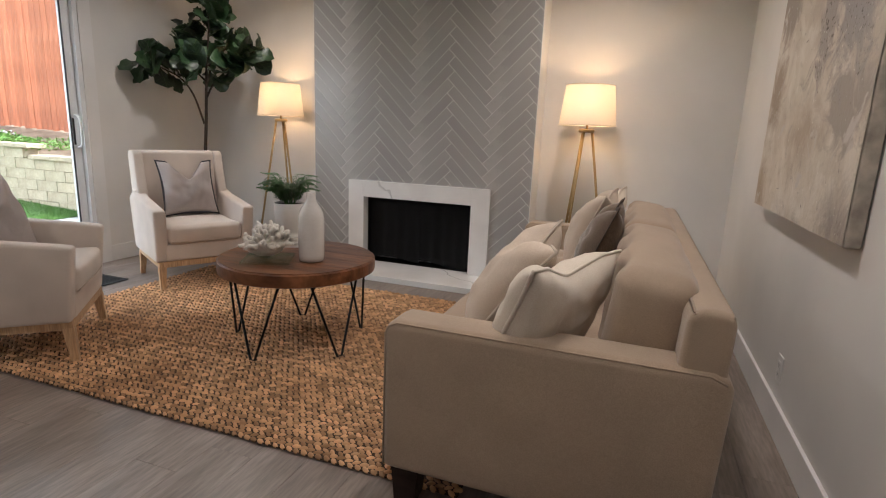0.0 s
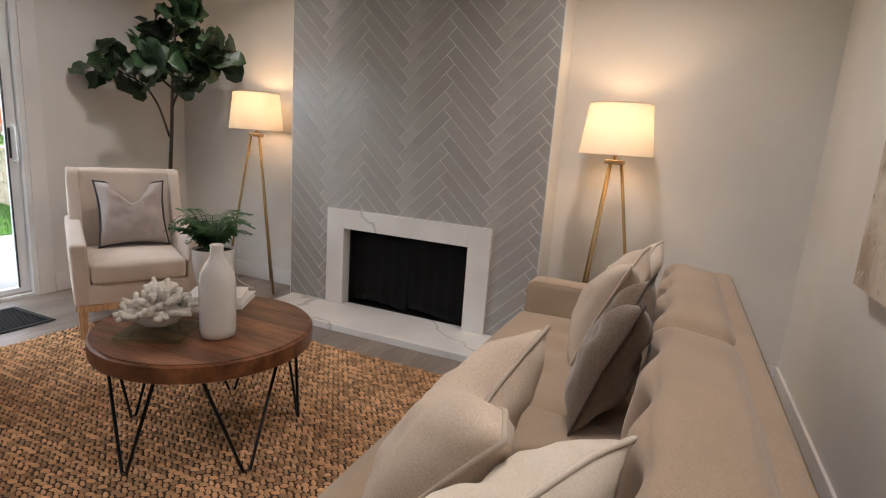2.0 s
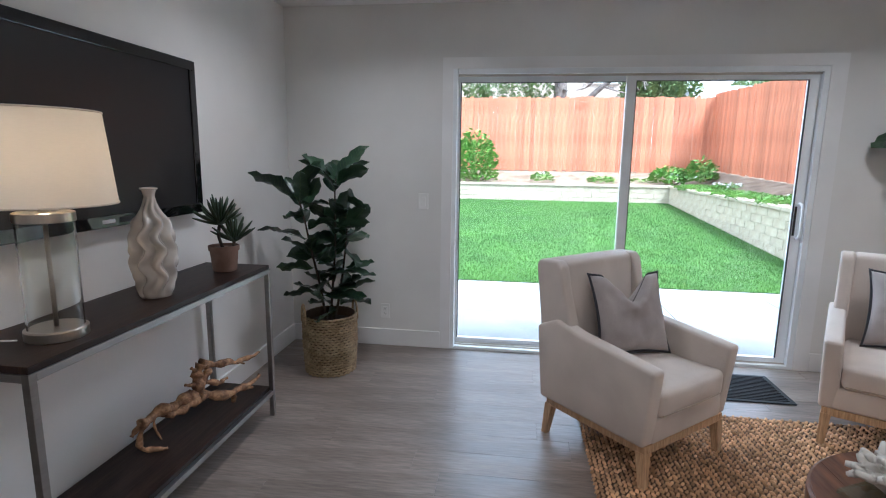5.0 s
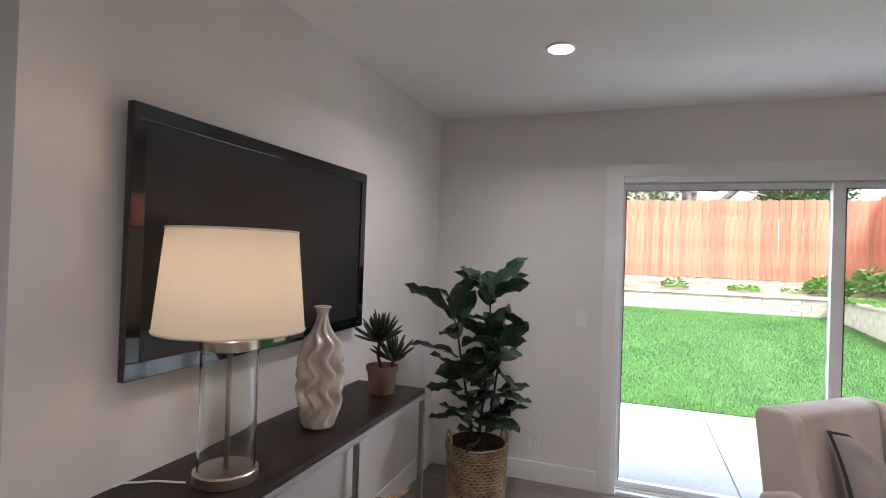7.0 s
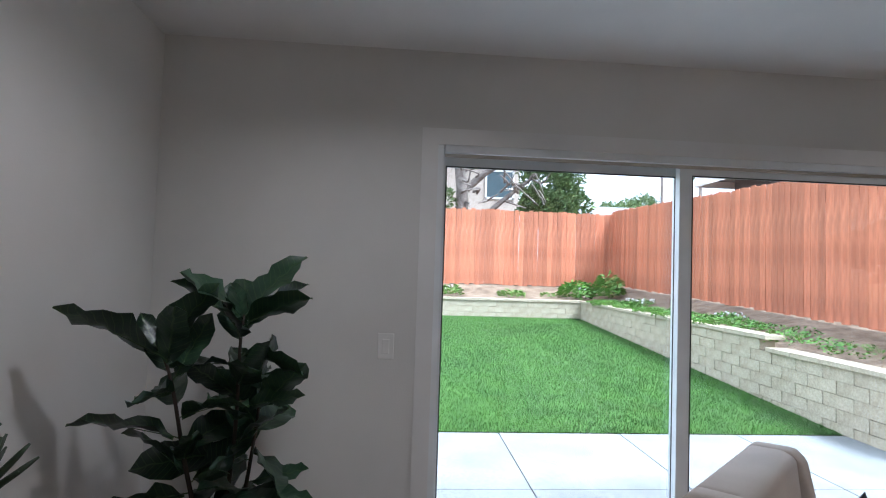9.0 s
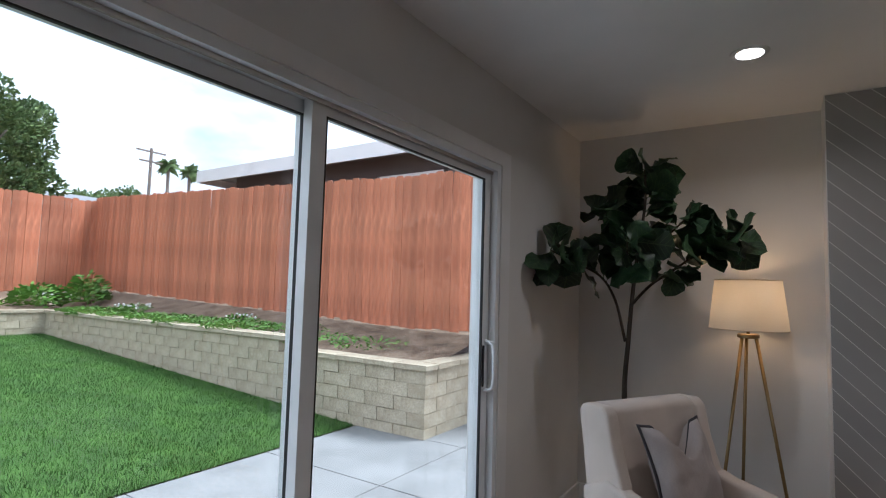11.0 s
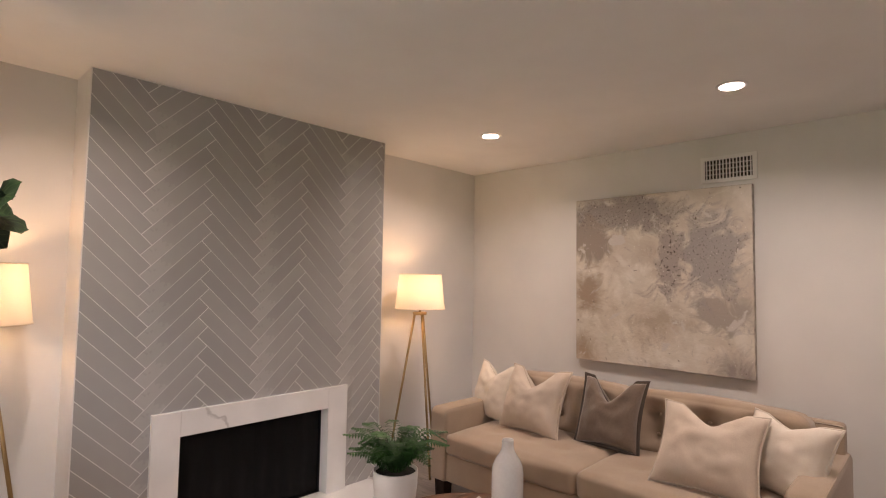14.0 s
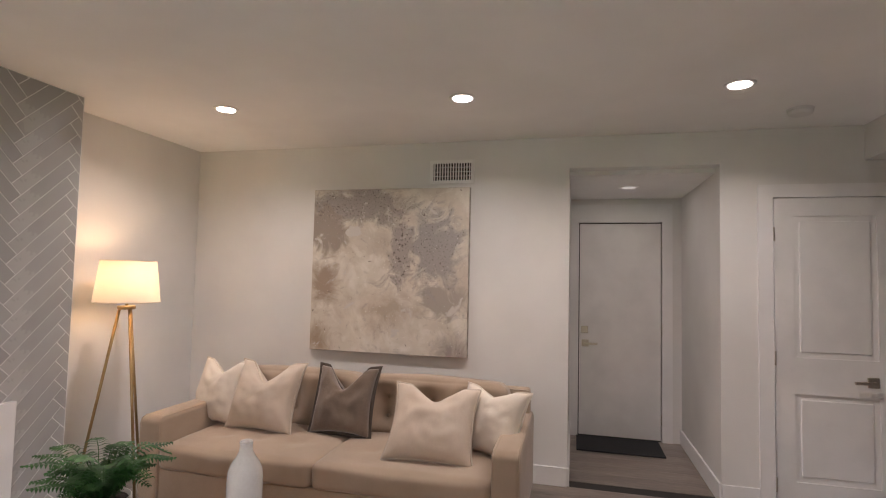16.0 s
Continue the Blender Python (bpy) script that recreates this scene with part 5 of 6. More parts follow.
for cx, cy, base, n, ln in ((-0.005, -0.02, 0.235, 40, 0.125), (-0.02, 0.045, 0.15, 26, 0.11)):
    part("stem", tube(bmesh.new(), bow([(cx * 0.3, cy * 0.3, 0.11), (cx + 0.012, cy, base * 0.75), (cx, cy, base)], 5), 0.008, 8), BARK, sp, smooth=True)
    for k in range(n):
        th, ph = k * 2.4, 0.15 + 1.25 * (k / n)
        d = Vector((math.cos(th) * math.sin(ph), math.sin(th) * math.sin(ph), math.cos(ph)))
        a = Vector((cx, cy, base)) + d * 0.006
        l = ln * rng.uniform(0.8, 1.1)
        p = bow([a, a + d * l * 0.5 + Vector((0, 0, 0.004)), a + d * l + Vector((0, 0, 0.014))], 3)
        part("leaf", tube(bmesh.new(), p, lambda t: 0.0066 * (0.75 + 1.2 * t) * (1.02 - t) ** 0.5 + 0.0006, 6), SUCCULENT, sp, smooth=True)

dw = thing("driftwood", "gnarled reddish-brown driftwood branch on the lower shelf", "driftwood", pose(0, 0, 0.176))
bm = bmesh.new()
rng = random.Random(5)


def limb(points, r0, r1):
    pts = bow(points, 7)
    pts = [p + Vector((noise.noise(p * 16), noise.noise(p * 16 + Vector((5, 0, 0))), noise.noise(p * 16 + Vector((0, 5, 0))))) * 0.013 for p in pts]
    for p in pts:
        p.z = max(p.z, r1 * 0.9)
    tube(bm, pts, lambda t: 0.66 * (r0 + (r1 - r0) * t) * (1 + 0.26 * math.sin(t * 17 + r0 * 900) + 0.12 * math.sin(t * 41 + r1 * 700)), 10)


limb([(2.16, -4.42, 0.15), (2.08, -4.41, 0.165), (1.98, -4.38, 0.155), (1.90, -4.36, 0.165), (1.84, -4.35, 0.19)], 0.030, 0.046)
limb([(2.06, -4.39, 0.150), (1.97, -4.36, 0.130), (1.88, -4.34, 0.150)], 0.020, 0.034)
limb([(2.15, -4.42, 0.16), (2.17, -4.41, 0.09), (2.15, -4.41, 0.03), (2.08, -4.36, 0.014)], 0.022, 0.013)
limb([(2.14, -4.42, 0.155), (2.20, -4.43, 0.12)], 0.024, 0.012)
limb([(2.10, -4.40, 0.15), (2.09, -4.38, 0.06)], 0.009, 0.005)
limb([(1.86, -4.35, 0.17), (1.85, -4.35, 0.24), (1.83, -4.35, 0.295)], 0.046, 0.032)
limb([(1.84, -4.34, 0.20), (1.80, -4.33, 0.25), (1.81, -4.34, 0.29)], 0.028, 0.024)
limb([(1.85, -4.35, 0.26), (1.89, -4.35, 0.30)], 0.018, 0.010)
limb([(1.88, -4.35, 0.21), (1.94, -4.36, 0.235)], 0.018, 0.009)
limb([(1.83, -4.35, 0.295), (1.74, -4.32, 0.265), (1.64, -4.29, 0.235), (1.54, -4.27, 0.21), (1.45, -4.25, 0.215)], 0.030, 0.012)
limb([(1.60, -4.28, 0.22), (1.57, -4.27, 0.195)], 0.012, 0.006)
limb([(1.82, -4.34, 0.20), (1.74, -4.31, 0.165), (1.68, -4.30, 0.165)], 0.024, 0.009)
limb([(1.86, -4.36, 0.15), (1.76, -4.33, 0.105), (1.66, -4.30, 0.075), (1.56, -4.27, 0.07), (1.46, -4.25, 0.09)], 0.044, 0.014)
limb([(1.66, -4.30, 0.07), (1.64, -4.31, 0.015)], 0.022, 0.014)
limb([(1.58, -4.27, 0.07), (1.53, -4.25, 0.05)], 0.014, 0.007)
part("gnarled_body", bm, DRIFT, dw, smooth=True)


# ---- leaves ----
def leaf_mesh(name, mat, length, width, fat, fold, droop, seed):
    """A broad leaf along +x, its stalk at the origin."""
    rng2 = random.Random(seed)
    bm = bmesh.new()
    n, m = 9, 6
    grid = []
    for i in range(n + 1):
        t = i / n
        wd = width / 2 * (math.sin(math.pi * min(1, t ** fat)) ** 0.62) * (1 + 0.05 * math.sin(t * 13 + seed))
        row = []
        for j in range(m + 1):
            s = 2 * j / m - 1
            z = fold * abs(s) ** 1.4 * wd - droop * length * t * t + 0.012 * math.sin(t * 11 + seed) * abs(s) + 0.006 * math.sin(t * 26 + s * 3)
            row.append(bm.verts.new((0.02 + length * t, s * wd, z)))
        grid.append(row)
    for i in range(n):
        for j in range(m):
            bm.faces.new((grid[i][j], grid[i + 1][j], grid[i + 1][j + 1], grid[i][j + 1]))
    bmesh.ops.remove_doubles(bm, verts=bm.verts, dist=0.0004)
    tube(bm, [(-0.002, 0, 0), (0.02, 0, 0), (0.02 + length * 0.5, 0, -droop * length * 0.25 - 0.002)], lambda t: 0.0028 * (1 - 0.6 * t), 5)
    data = bpy.data.meshes.new(name)
    bm.to_mesh(data)
    bm.free()
    data.polygons.foreach_set("use_smooth", [True] * len(data.polygons))
    data.materials.append(mat)
    return data


def put_leaf(data, at, d, parent, roll, size=1.0):
    ob = new("leaf", data)
    ob.parent = parent
    x = Vector(d).normalized()
    up = Vector((0, 0, 1)) - x * x.z
    if up.length < 0.05:
        up = Vector((0.3, 1, 0))
        up -= x * x.dot(up)
    up.normalize()
    y = up.cross(x)
    rot = Matrix((x, y, up)).transposed().to_4x4()
    ob.matrix_local = Matrix.Translation(at) @ rot @ pose(0, 0, 0, roll, 0, 0) @ Matrix.Scale(size, 4)
    return ob


fig_leaves = [leaf_mesh("fig_leaf", FIG, l, w, f, fo, dr, k) for k, (l, w, f, fo, dr) in enumerate(((0.20, 0.17, 1.65, 0.16, 0.2), (0.18, 0.15, 1.55, 0.26, 0.34), (0.22, 0.18, 1.7, 0.10, 0.14), (0.15, 0.125, 1.5, 0.30, 0.25)))]
FGX, FGY = 0.66, -0.21
fig = thing("fiddle_leaf_fig", "tall fiddle-leaf fig tree with broad dark green leaves", "indoor tree", pose(FGX, FGY, 0))
part("planter", lathe(bmesh.new(), [(0.10, 0), (0.115, 0.004), (0.14, 0.24), (0.145, 0.25), (0.138, 0.252), (0.13, 0.22), (0.002, 0.218)], 36), BASKET, fig, "plain woven planter", smooth=True)
trunk = [(0, 0, 0.2), (-0.03, 0.0, 0.5), (-0.055, 0.01, 0.85), (-0.035, 0.015, 1.15), (-0.01, 0.01, 1.42), (0.02, 0.0, 1.65), (0.06, 0.0, 1.93), (0.06, 0.0, 2.13)]
part("trunk", tube(bmesh.new(), bow(trunk, 7), lambda t: 0.018 * (1 - 0.68 * t), 10), BARK, fig, "slim dark trunk", smooth=True)
rng = random.Random(21)
limbs = [[(-0.015, 0.01, 1.36), (0.09, -0.02, 1.47), (0.22, -0.04, 1.56), (0.36, -0.04, 1.66), (0.52, 0.0, 1.74)], [(-0.05, 0.01, 1.15), (-0.09, -0.05, 1.38), (-0.16, -0.12, 1.52), (-0.30, -0.20, 1.60), (-0.40, -0.26, 1.66)],
         [(0.0, 0.01, 1.5), (0.0, -0.14, 1.60), (0.03, -0.27, 1.70)], [(0.0, 0.01, 1.48), (-0.05, 0.12, 1.62), (-0.08, 0.22, 1.72)], [(0.02, 0.0, 1.62), (0.16, 0.03, 1.74), (0.28, 0.05, 1.86)], [(0.02, 0.0, 1.68), (-0.12, 0.02, 1.80), (-0.20, 0.0, 1.90)]]
spots = []
for pts in limbs:
    line = bow(pts, 6)
    part("limb", tube(bmesh.new(), line, lambda t: 0.009 * (1 - 0.55 * t), 7), BARK, fig, smooth=True)
    for k in range(len(line) // 3, len(line)):
        d = (line[min(k + 1, len(line) - 1)] - line[k - 1]).normalized()
        spots.append((line[k], d, k / (len(line) - 1)))
line = bow(trunk, 7)
for k in range(36, len(line)):
    spots.append((line[k], Vector((0, 0, 1)), k / len(line)))
for p, d, t in spots:
    for q in range(1 if t < 0.82 else 3):
        side = Vector((rng.uniform(-1, 1), rng.uniform(-1, 1), rng.uniform(-0.7, 0.8)))
        side = (side - d * side.dot(d) * 0.6).normalized() + d * rng.uniform(0.1, 0.6)
        if p.x + FGX + side.x * 0.24 < WX + 0.02 or p.y + FGY + side.y * 0.24 > NY - 0.02:
            side.x, side.y = abs(side.x), -abs(side.y)
        if p.z > 1.45 or rng.random() < 0.5:
            put_leaf(rng.choice(fig_leaves), p, side, fig, rng.uniform(-95, 95), rng.uniform(0.78, 1.08))

rubber_leaves = [leaf_mesh("rubber_leaf", RUBBER, l, w, f, fo, dr, k + 9) for k, (l, w, f, fo, dr) in enumerate(((0.27, 0.13, 1.08, 0.30, 0.14), (0.23, 0.10, 1.0, 0.24, 0.08), (0.28, 0.135, 1.1, 0.28, 0.24)))]
bx, by = 0.70, -4.125
rp = thing("rubber_plant", "leafy dark green rubber plant in a woven seagrass basket", "potted plant", pose(bx, by, 0))
# inner wall coloured dark, as the shade between the strands
bas = part("basket", lathe(bmesh.new(), [(0.15, 0.0), (0.154, 0.004), (0.165, 0.20), (0.167, 0.40), (0.162, 0.40), (0.155, 0.20), (0.145, 0.02), (0.002, 0.018)], 48), WEAVESHADE, rp, "woven seagrass basket", smooth=True)
for k in range(23):
    z = 0.010 + k * 0.0174
    r = 0.160 + 0.014 * min(1, z / 0.2)
    n = 56
    pts = [((r + 0.006 * math.cos(i * math.pi + k * math.pi)) * math.cos(2 * math.pi * i / n), (r + 0.006 * math.cos(i * math.pi + k * math.pi)) * math.sin(2 * math.pi * i / n), z + 0.002 * math.sin(i * 0.7 + k)) for i in range(n)]
    part("strand", tube(bmesh.new(), pts, 0.0074, 6, closed=True), BASKET, bas, smooth=True)
for a in (radians(125), radians(-55)):
    c, s = math.cos(a), math.sin(a)
    t = Vector((-s, c, 0)) * 0.05
    b = Vector((c, s, 0)) * 0.176
    part("handle", tube(bmesh.new(), bow([b - t + Vector((0, 0, 0.35)), b - t * 0.9 + Vector((0, 0, 0.43)), b + Vector((0, 0, 0.475)), b + t * 0.9 + Vector((0, 0, 0.43)), b + t + Vector((0, 0, 0.35))], 6), 0.008, 7), BASKET, bas, "looped basket handle", smooth=True)
part("soil", lathe(bmesh.new(), [(0.001, 0.33), (0.154, 0.33), (0.154, 0.34), (0.001, 0.345)], 24), MOSS, rp)
rng = random.Random(8)
for pts, n in (([(0.0, 0, 0.3), (-0.02, 0.02, 0.6), (0.0, 0.05, 0.9), (0.02, 0.06, 1.2), (-0.01, 0.06, 1.30)], 28), ([(0.02, -0.01, 0.3), (0.06, -0.04, 0.6), (0.12, -0.07, 0.85), (0.17, -0.10, 1.10), (0.20, -0.13, 1.22)], 20), ([(-0.01, 0.02, 0.3), (-0.05, 0.06, 0.55), (-0.06, 0.1, 0.85), (-0.05, 0.12, 1.05)], 14)):
    line = bow(pts, 8)
    part("stem", tube(bmesh.new(), line, lambda t: 0.010 * (1 - 0.6 * t), 8), BARK, rp, smooth=True)
    for k in range(n):
        t = 0.14 + 0.86 * (k + 0.5) / n
        p = line[min(len(line) - 1, int(t * (len(line) - 1)))]
        th = k * 2.39996 + rng.uniform(-0.4, 0.4)
        rise = rng.uniform(-0.1, 0.8) if t < 0.75 else rng.uniform(0.6, 1.8)
        d = Vector((math.cos(th), math.sin(th), rise))
        if p.x + bx + d.x * 0.2 < WX + 0.02 or p.y + by + d.y * 0.2 < SY + 0.02:
            d.x, d.y = abs(d.x), abs(d.y)
        put_leaf(rng.choice(rubber_leaves), p, d, rp, rng.uniform(-55, 55), rng.uniform(0.85, 1.12))

mat1 = thing("doormat", "black ribbed rubber doormat inside the sliding door", "doormat", pose(0.555, -1.54, 0))
part("mat", box(bmesh.new(), -0.215, 0.215, -0.36, 0.36, 0.002, 0.009, bevel=0.003), MAT, mat1)
for k in range(17):
    part("rib", box(bmesh.new(), -0.185 + k * 0.0225, -0.175 + k * 0.0225, -0.33, 0.33, 0.008, 0.0135, bevel=0.002), MAT, mat1)

# ---- garden ----
def lawn_z(x):
    return -0.10 + 0.42 * min(1.0, max(0.0, (-x - 2.6) / 8.1))


bm = bmesh.new()
xs = [60, 7, -0.2, -2.6, -4, -6, -8, -10.7, -12.3, -16, -40, -400]
ys = [-300, -60, -12, -4, 1.1, 2.6, 8, 60, 300]
gz = [[bm.verts.new((x, y, (-0.16 if x > -2.6 else lawn_z(x) - 0.03) if x > -12 else 0.3)) for y in ys] for x in xs]
for i in range(len(xs) - 1):
    for j in range(len(ys) - 1):
        bm.faces.new((gz[i][j], gz[i][j + 1], gz[i + 1][j + 1], gz[i + 1][j]))
bmesh.ops.recalc_face_normals(bm, faces=bm.faces)
structure("ground", bm, SOIL, "bare brown earth around the house", "ground")
bm = bmesh.new()
n = 16
gx = [[bm.verts.new((-2.6 - 8.1 * i / n, y, lawn_z(-2.6 - 8.1 * i / n) + 0.004)) for y in (-9, 1.1)] for i in range(n + 1)]
for i in range(n):
    bm.faces.new((gx[i][0], gx[i][1], gx[i + 1][1], gx[i + 1][0]))
structure("lawn", bm, TURF, "bright green mown lawn", "lawn")
npr = np.random.RandomState(3)
count = 120000
px = -2.58 - 8.1 * npr.rand(count) ** 1.25
py = 1.08 - 8.2 * npr.rand(count)
h, w, th = 0.025 + 0.03 * npr.rand(count), 0.0025 + 0.003 * npr.rand(count), npr.rand(count) * 6.283
lx, ly = (npr.rand(count) - 0.5) * 0.05, (npr.rand(count) - 0.5) * 0.05
pz = -0.10 + 0.42 * np.clip((-px - 2.6) / 8.1, 0, 1)
co = np.empty((count, 3, 3))
co[:, 0] = np.stack((px - w * np.cos(th), py - w * np.sin(th), pz), 1)
co[:, 1] = np.stack((px + w * np.cos(th), py + w * np.sin(th), pz), 1)
co[:, 2] = np.stack((px + lx, py + ly, pz + h), 1)
data = bpy.data.meshes.new("grass")
data.from_pydata(co.reshape(-1, 3).tolist(), [], np.arange(count * 3).reshape(-1, 3).tolist())
data.materials.append(GRASS)
tagged(new("grass", data), "dense bright green mown grass blades", "grass", kind="stuff")

patio = thing("patio", "pale broom-finished concrete patio slabs", "patio", kind="structure")
px0 = [-2.58, -1.25, 0.0]
for a, b in zip(px0, px0[1:]):
    for k in range(8):
        y0 = -7.4 + 1.22 * k
        part("slab", box(bmesh.new(), a + 0.004, b - 0.004, y0 + 0.004, y0 + 1.216, -0.2, -0.098, bevel=0.006), CONCRETE, patio)
part("bedding", box(bmesh.new(), -2.57, -0.01, -7.39, 2.3, -0.24, -0.112), SOIL, patio)

# retaining wall of split blocks
wall = thing("retaining_wall", "low tan split-face block retaining wall", "garden wall", kind="structure")
rng = random.Random(2)


def block_mesh(l, d, hgt, seed):
    bm = box(bmesh.new(), -l / 2 + 0.002, l / 2 - 0.002, -d / 2, d / 2, 0.001, hgt - 0.0015, bevel=0.006)
    r2 = random.Random(seed)
    for v in bm.verts:
        v.co += Vector((r2.uniform(-1, 1), r2.uniform(-1, 1), r2.uniform(-1, 1))) * 0.004
    data = bpy.data.meshes.new("block")
    bm.to_mesh(data)
    bm.free()
    data.materials.append(BLOCK)
    return data


blocks = [block_mesh(0.40, 0.22, 0.145, k) for k in range(4)]
caps = [block_mesh(0.42, 0.27, 0.055, k + 7) for k in range(3)]


def put_block(data, x, y, z, rz, name):
    ob = new(name, data)
    ob.parent = wall
    ob.location, ob.rotation_euler = (x, y, z), (0, 0, radians(rz))


for c in range(8):
    z = -0.14 + 0.145 * c
    for k in range(24):
        x = (-2.09 if c % 2 else -1.87) - 0.4 * k
        t = 0.60 if x > -3.9 else 0.75
        if x > -10.9 and z + 0.145 < t + 0.04 and z + 0.145 > lawn_z(x) - 0.02:
            put_block(blocks[(k + c) % 4], x, 1.21, z, 0, "block")
    for k in range(5):
        y = (1.30 if c % 2 else 1.52) + 0.4 * k
        if z + 0.145 < 0.64:
            put_block(blocks[(k + c) % 4], -1.78 + 0.0, y, z, 90, "block")
    for k in range(26):
        y = 1.1 - 0.2 - 0.4 * k + (0.2 if c % 2 else 0)
        if 0.25 < z + 0.145 < 0.75:
            put_block(blocks[(k + c) % 4], -10.8, y, z, 90, "block")
for k in range(22):
    x = -1.85 - 0.42 * k
    t = 0.60 if x > -3.9 else 0.74
    put_block(caps[k % 3], x, 1.20, 0.585 if x > -3.9 else 0.73, 0, "cap_block")
for k in range(5):
    put_block(caps[k % 3], -1.77, 1.5 + 0.42 * k, 0.587, 90, "cap_block")
for k in range(26):
    put_block(caps[k % 3], -10.8, 1.0 - 0.42 * k, 0.735, 90, "cap_block")

bm = bmesh.new()
rows = []
for i in range(24):
    x = -1.85 - 10.6 * i / 23
    base = 0.56 + 0.14 * min(1, max(0, (-x - 3) / 3))
    rows.append([bm.verts.new((x, 1.32, base)), bm.verts.new((x, 1.9, base + 0.1 + 0.05 * noise.noise((x, 1, 0)))), bm.verts.new((x, 2.75, 0.86 + 0.35 * min(1, max(0, (-x - 3) / 9))))])
for a, b in zip(rows, rows[1:]):
    for k in range(2):
        bm.faces.new((a[k], a[k + 1], b[k + 1], b[k]))
rows = []
for j in range(20):
    y = 1.45 - 10.5 * j / 19
    rows.append([bm.verts.new((-10.9, y, 0.72)), bm.verts.new((-11.6, y, 0.86 + 0.06 * noise.noise((y, 2, 0)))), bm.verts.new((-12.5, y, 1.12))])
for a, b in zip(rows, rows[1:]):
    for k in range(2):
        bm.faces.new((a[k], a[k + 1], b[k + 1], b[k]))
bmesh.ops.recalc_face_normals(bm, faces=bm.faces)
structure("planting_bed", bm, SOIL, "sloping bare brown planting bed", "planting bed", smooth=True)

# fence
fence = thing("fence", "tall red-stained wooden board fence", "fence", kind="structure")
fb = []
for k in range(4):
    bm = bmesh.new()
    hgt = 2.15
    prism(bm, [(-0.068, 0), (0.068, 0), (0.068, hgt - 0.03), (0.045, hgt), (-0.045, hgt), (-0.068, hgt - 0.03)], "y", -0.009, 0.009)
    for v in bm.verts:
        v.co.x += 0.003 * math.sin(v.co.z * 2 + k)
    data = bpy.data.meshes.new("board")
    bm.to_mesh(data)
    bm.free()
    data.materials.append(REDWOOD)
    fb.append(data)
for k in range(84):
    x = -0.75 - 0.1405 * k
    ob = new("board", fb[k % 4])
    ob.parent = fence
    ob.location = (x, 2.62 + rng.uniform(-0.004, 0.004), 0.86 + 0.32 * min(1, max(0, (-x - 3) / 9)) + rng.uniform(-0.02, 0.02))
    ob.rotation_euler = (0, radians(rng.uniform(-0.35, 0.35)), radians(rng.uniform(-2, 2)))
for k in range(86):
    y = 2.55 - 0.1405 * k
    ob = new("board", fb[k % 4])
    ob.parent = fence
    ob.location = (-12.38 + rng.uniform(-0.004, 0.004), y, 1.10 + rng.uniform(-0.025, 0.025))
    ob.rotation_euler = (radians(rng.uniform(-0.35, 0.35)), 0, radians(90 + rng.uniform(-2, 2)))
for z in (1.35, 2.75):
    part("rail", boxes((-12.4, -0.7, 2.64, 2.68, z, z + 0.09), (-12.45, -12.41, -9.5, 2.6, z + 0.05, z + 0.14)), REDWOOD, fence)


# planting
def tuft(name, label, category, m, mat, n, spread, height, size, seed, flowers=0, kind=""):
    r3 = random.Random(seed)
    ob = thing(name, label, category, m, kind=kind)
    bm, bf = bmesh.new(), bmesh.new()
    for k in range(n):
        th, rr = r3.uniform(0, 6.283), spread * math.sqrt(r3.random())
        p = Vector((rr * math.cos(th), rr * math.sin(th), height * r3.random() ** 0.8 * (1 - 0.5 * (rr / spread) ** 2)))
        d = Vector((math.cos(th) + r3.uniform(-0.8, 0.8), math.sin(th) + r3.uniform(-0.8, 0.8), r3.uniform(-0.3, 0.7))).normalized()
        s = d.orthogonal().normalized() * size * 0.28
        e = d * size * r3.uniform(0.7, 1.3)
        bm.faces.new([bm.verts.new(q) for q in (p, p + e * 0.5 + s, p + e, p + e * 0.5 - s)])
    for k in range(max(3, n // 40)):
        th, rr = r3.uniform(0, 6.283), spread * 0.7 * r3.random()
        tube(bm, [(rr * 0.2, 0, 0), (rr * math.cos(th), rr * math.sin(th), height * 0.8)], size * 0.05 + 0.002, 4)
    part("leaves", bm, mat, ob)
    for k in range(flowers):
        th, rr = r3.uniform(0, 6.283), spread * math.sqrt(r3.random())
        bmesh.ops.create_icosphere(bf, subdivisions=1, radius=0.022, matrix=Matrix.Translation((rr * math.cos(th), rr * math.sin(th), height * r3.uniform(0.5, 1.0))))
    if flowers:
        part("flowers", bf, PETAL, ob, "small white flowers")
    else:
        bf.free()
    return ob


tuft("garden_shrub", "large leafy light green shrub before the fence", "shrub", pose(-11.4, -4.15, 0.8), WEED, 1500, 0.62, 1.45, 0.13, 1)
tuft("garden_plant", "leafy green plant in the corner of the bed", "garden plant", pose(-11.5, 1.25, 0.82), WEED, 420, 0.42, 0.50, 0.13, 2)
tuft("garden_plant", "leafy green plant beside the fence corner", "garden plant", pose(-11.0, 1.95, 0.9), WEED, 360, 0.36, 0.62, 0.13, 3)
tuft("garden_plant", "small flowering green plant in the bed", "garden plant", pose(-11.4, -2.2, 0.84), WEED, 220, 0.28, 0.25, 0.09, 4, 8)
tuft("garden_plant", "low green weed in the bed", "garden plant", pose(-11.4, -0.55, 0.83), WEED, 260, 0.36, 0.17, 0.08, 5)
tuft("garden_plant", "low green weed in the bed", "garden plant", pose(-11.5, 0.5, 0.84), WEED, 90, 0.22, 0.12, 0.07, 6)
tuft("garden_plant", "white-flowering low plant along the bed", "garden plant", pose(-9.0, 1.9, 0.80), WEED, 240, 0.32, 0.16, 0.06, 7, 26)
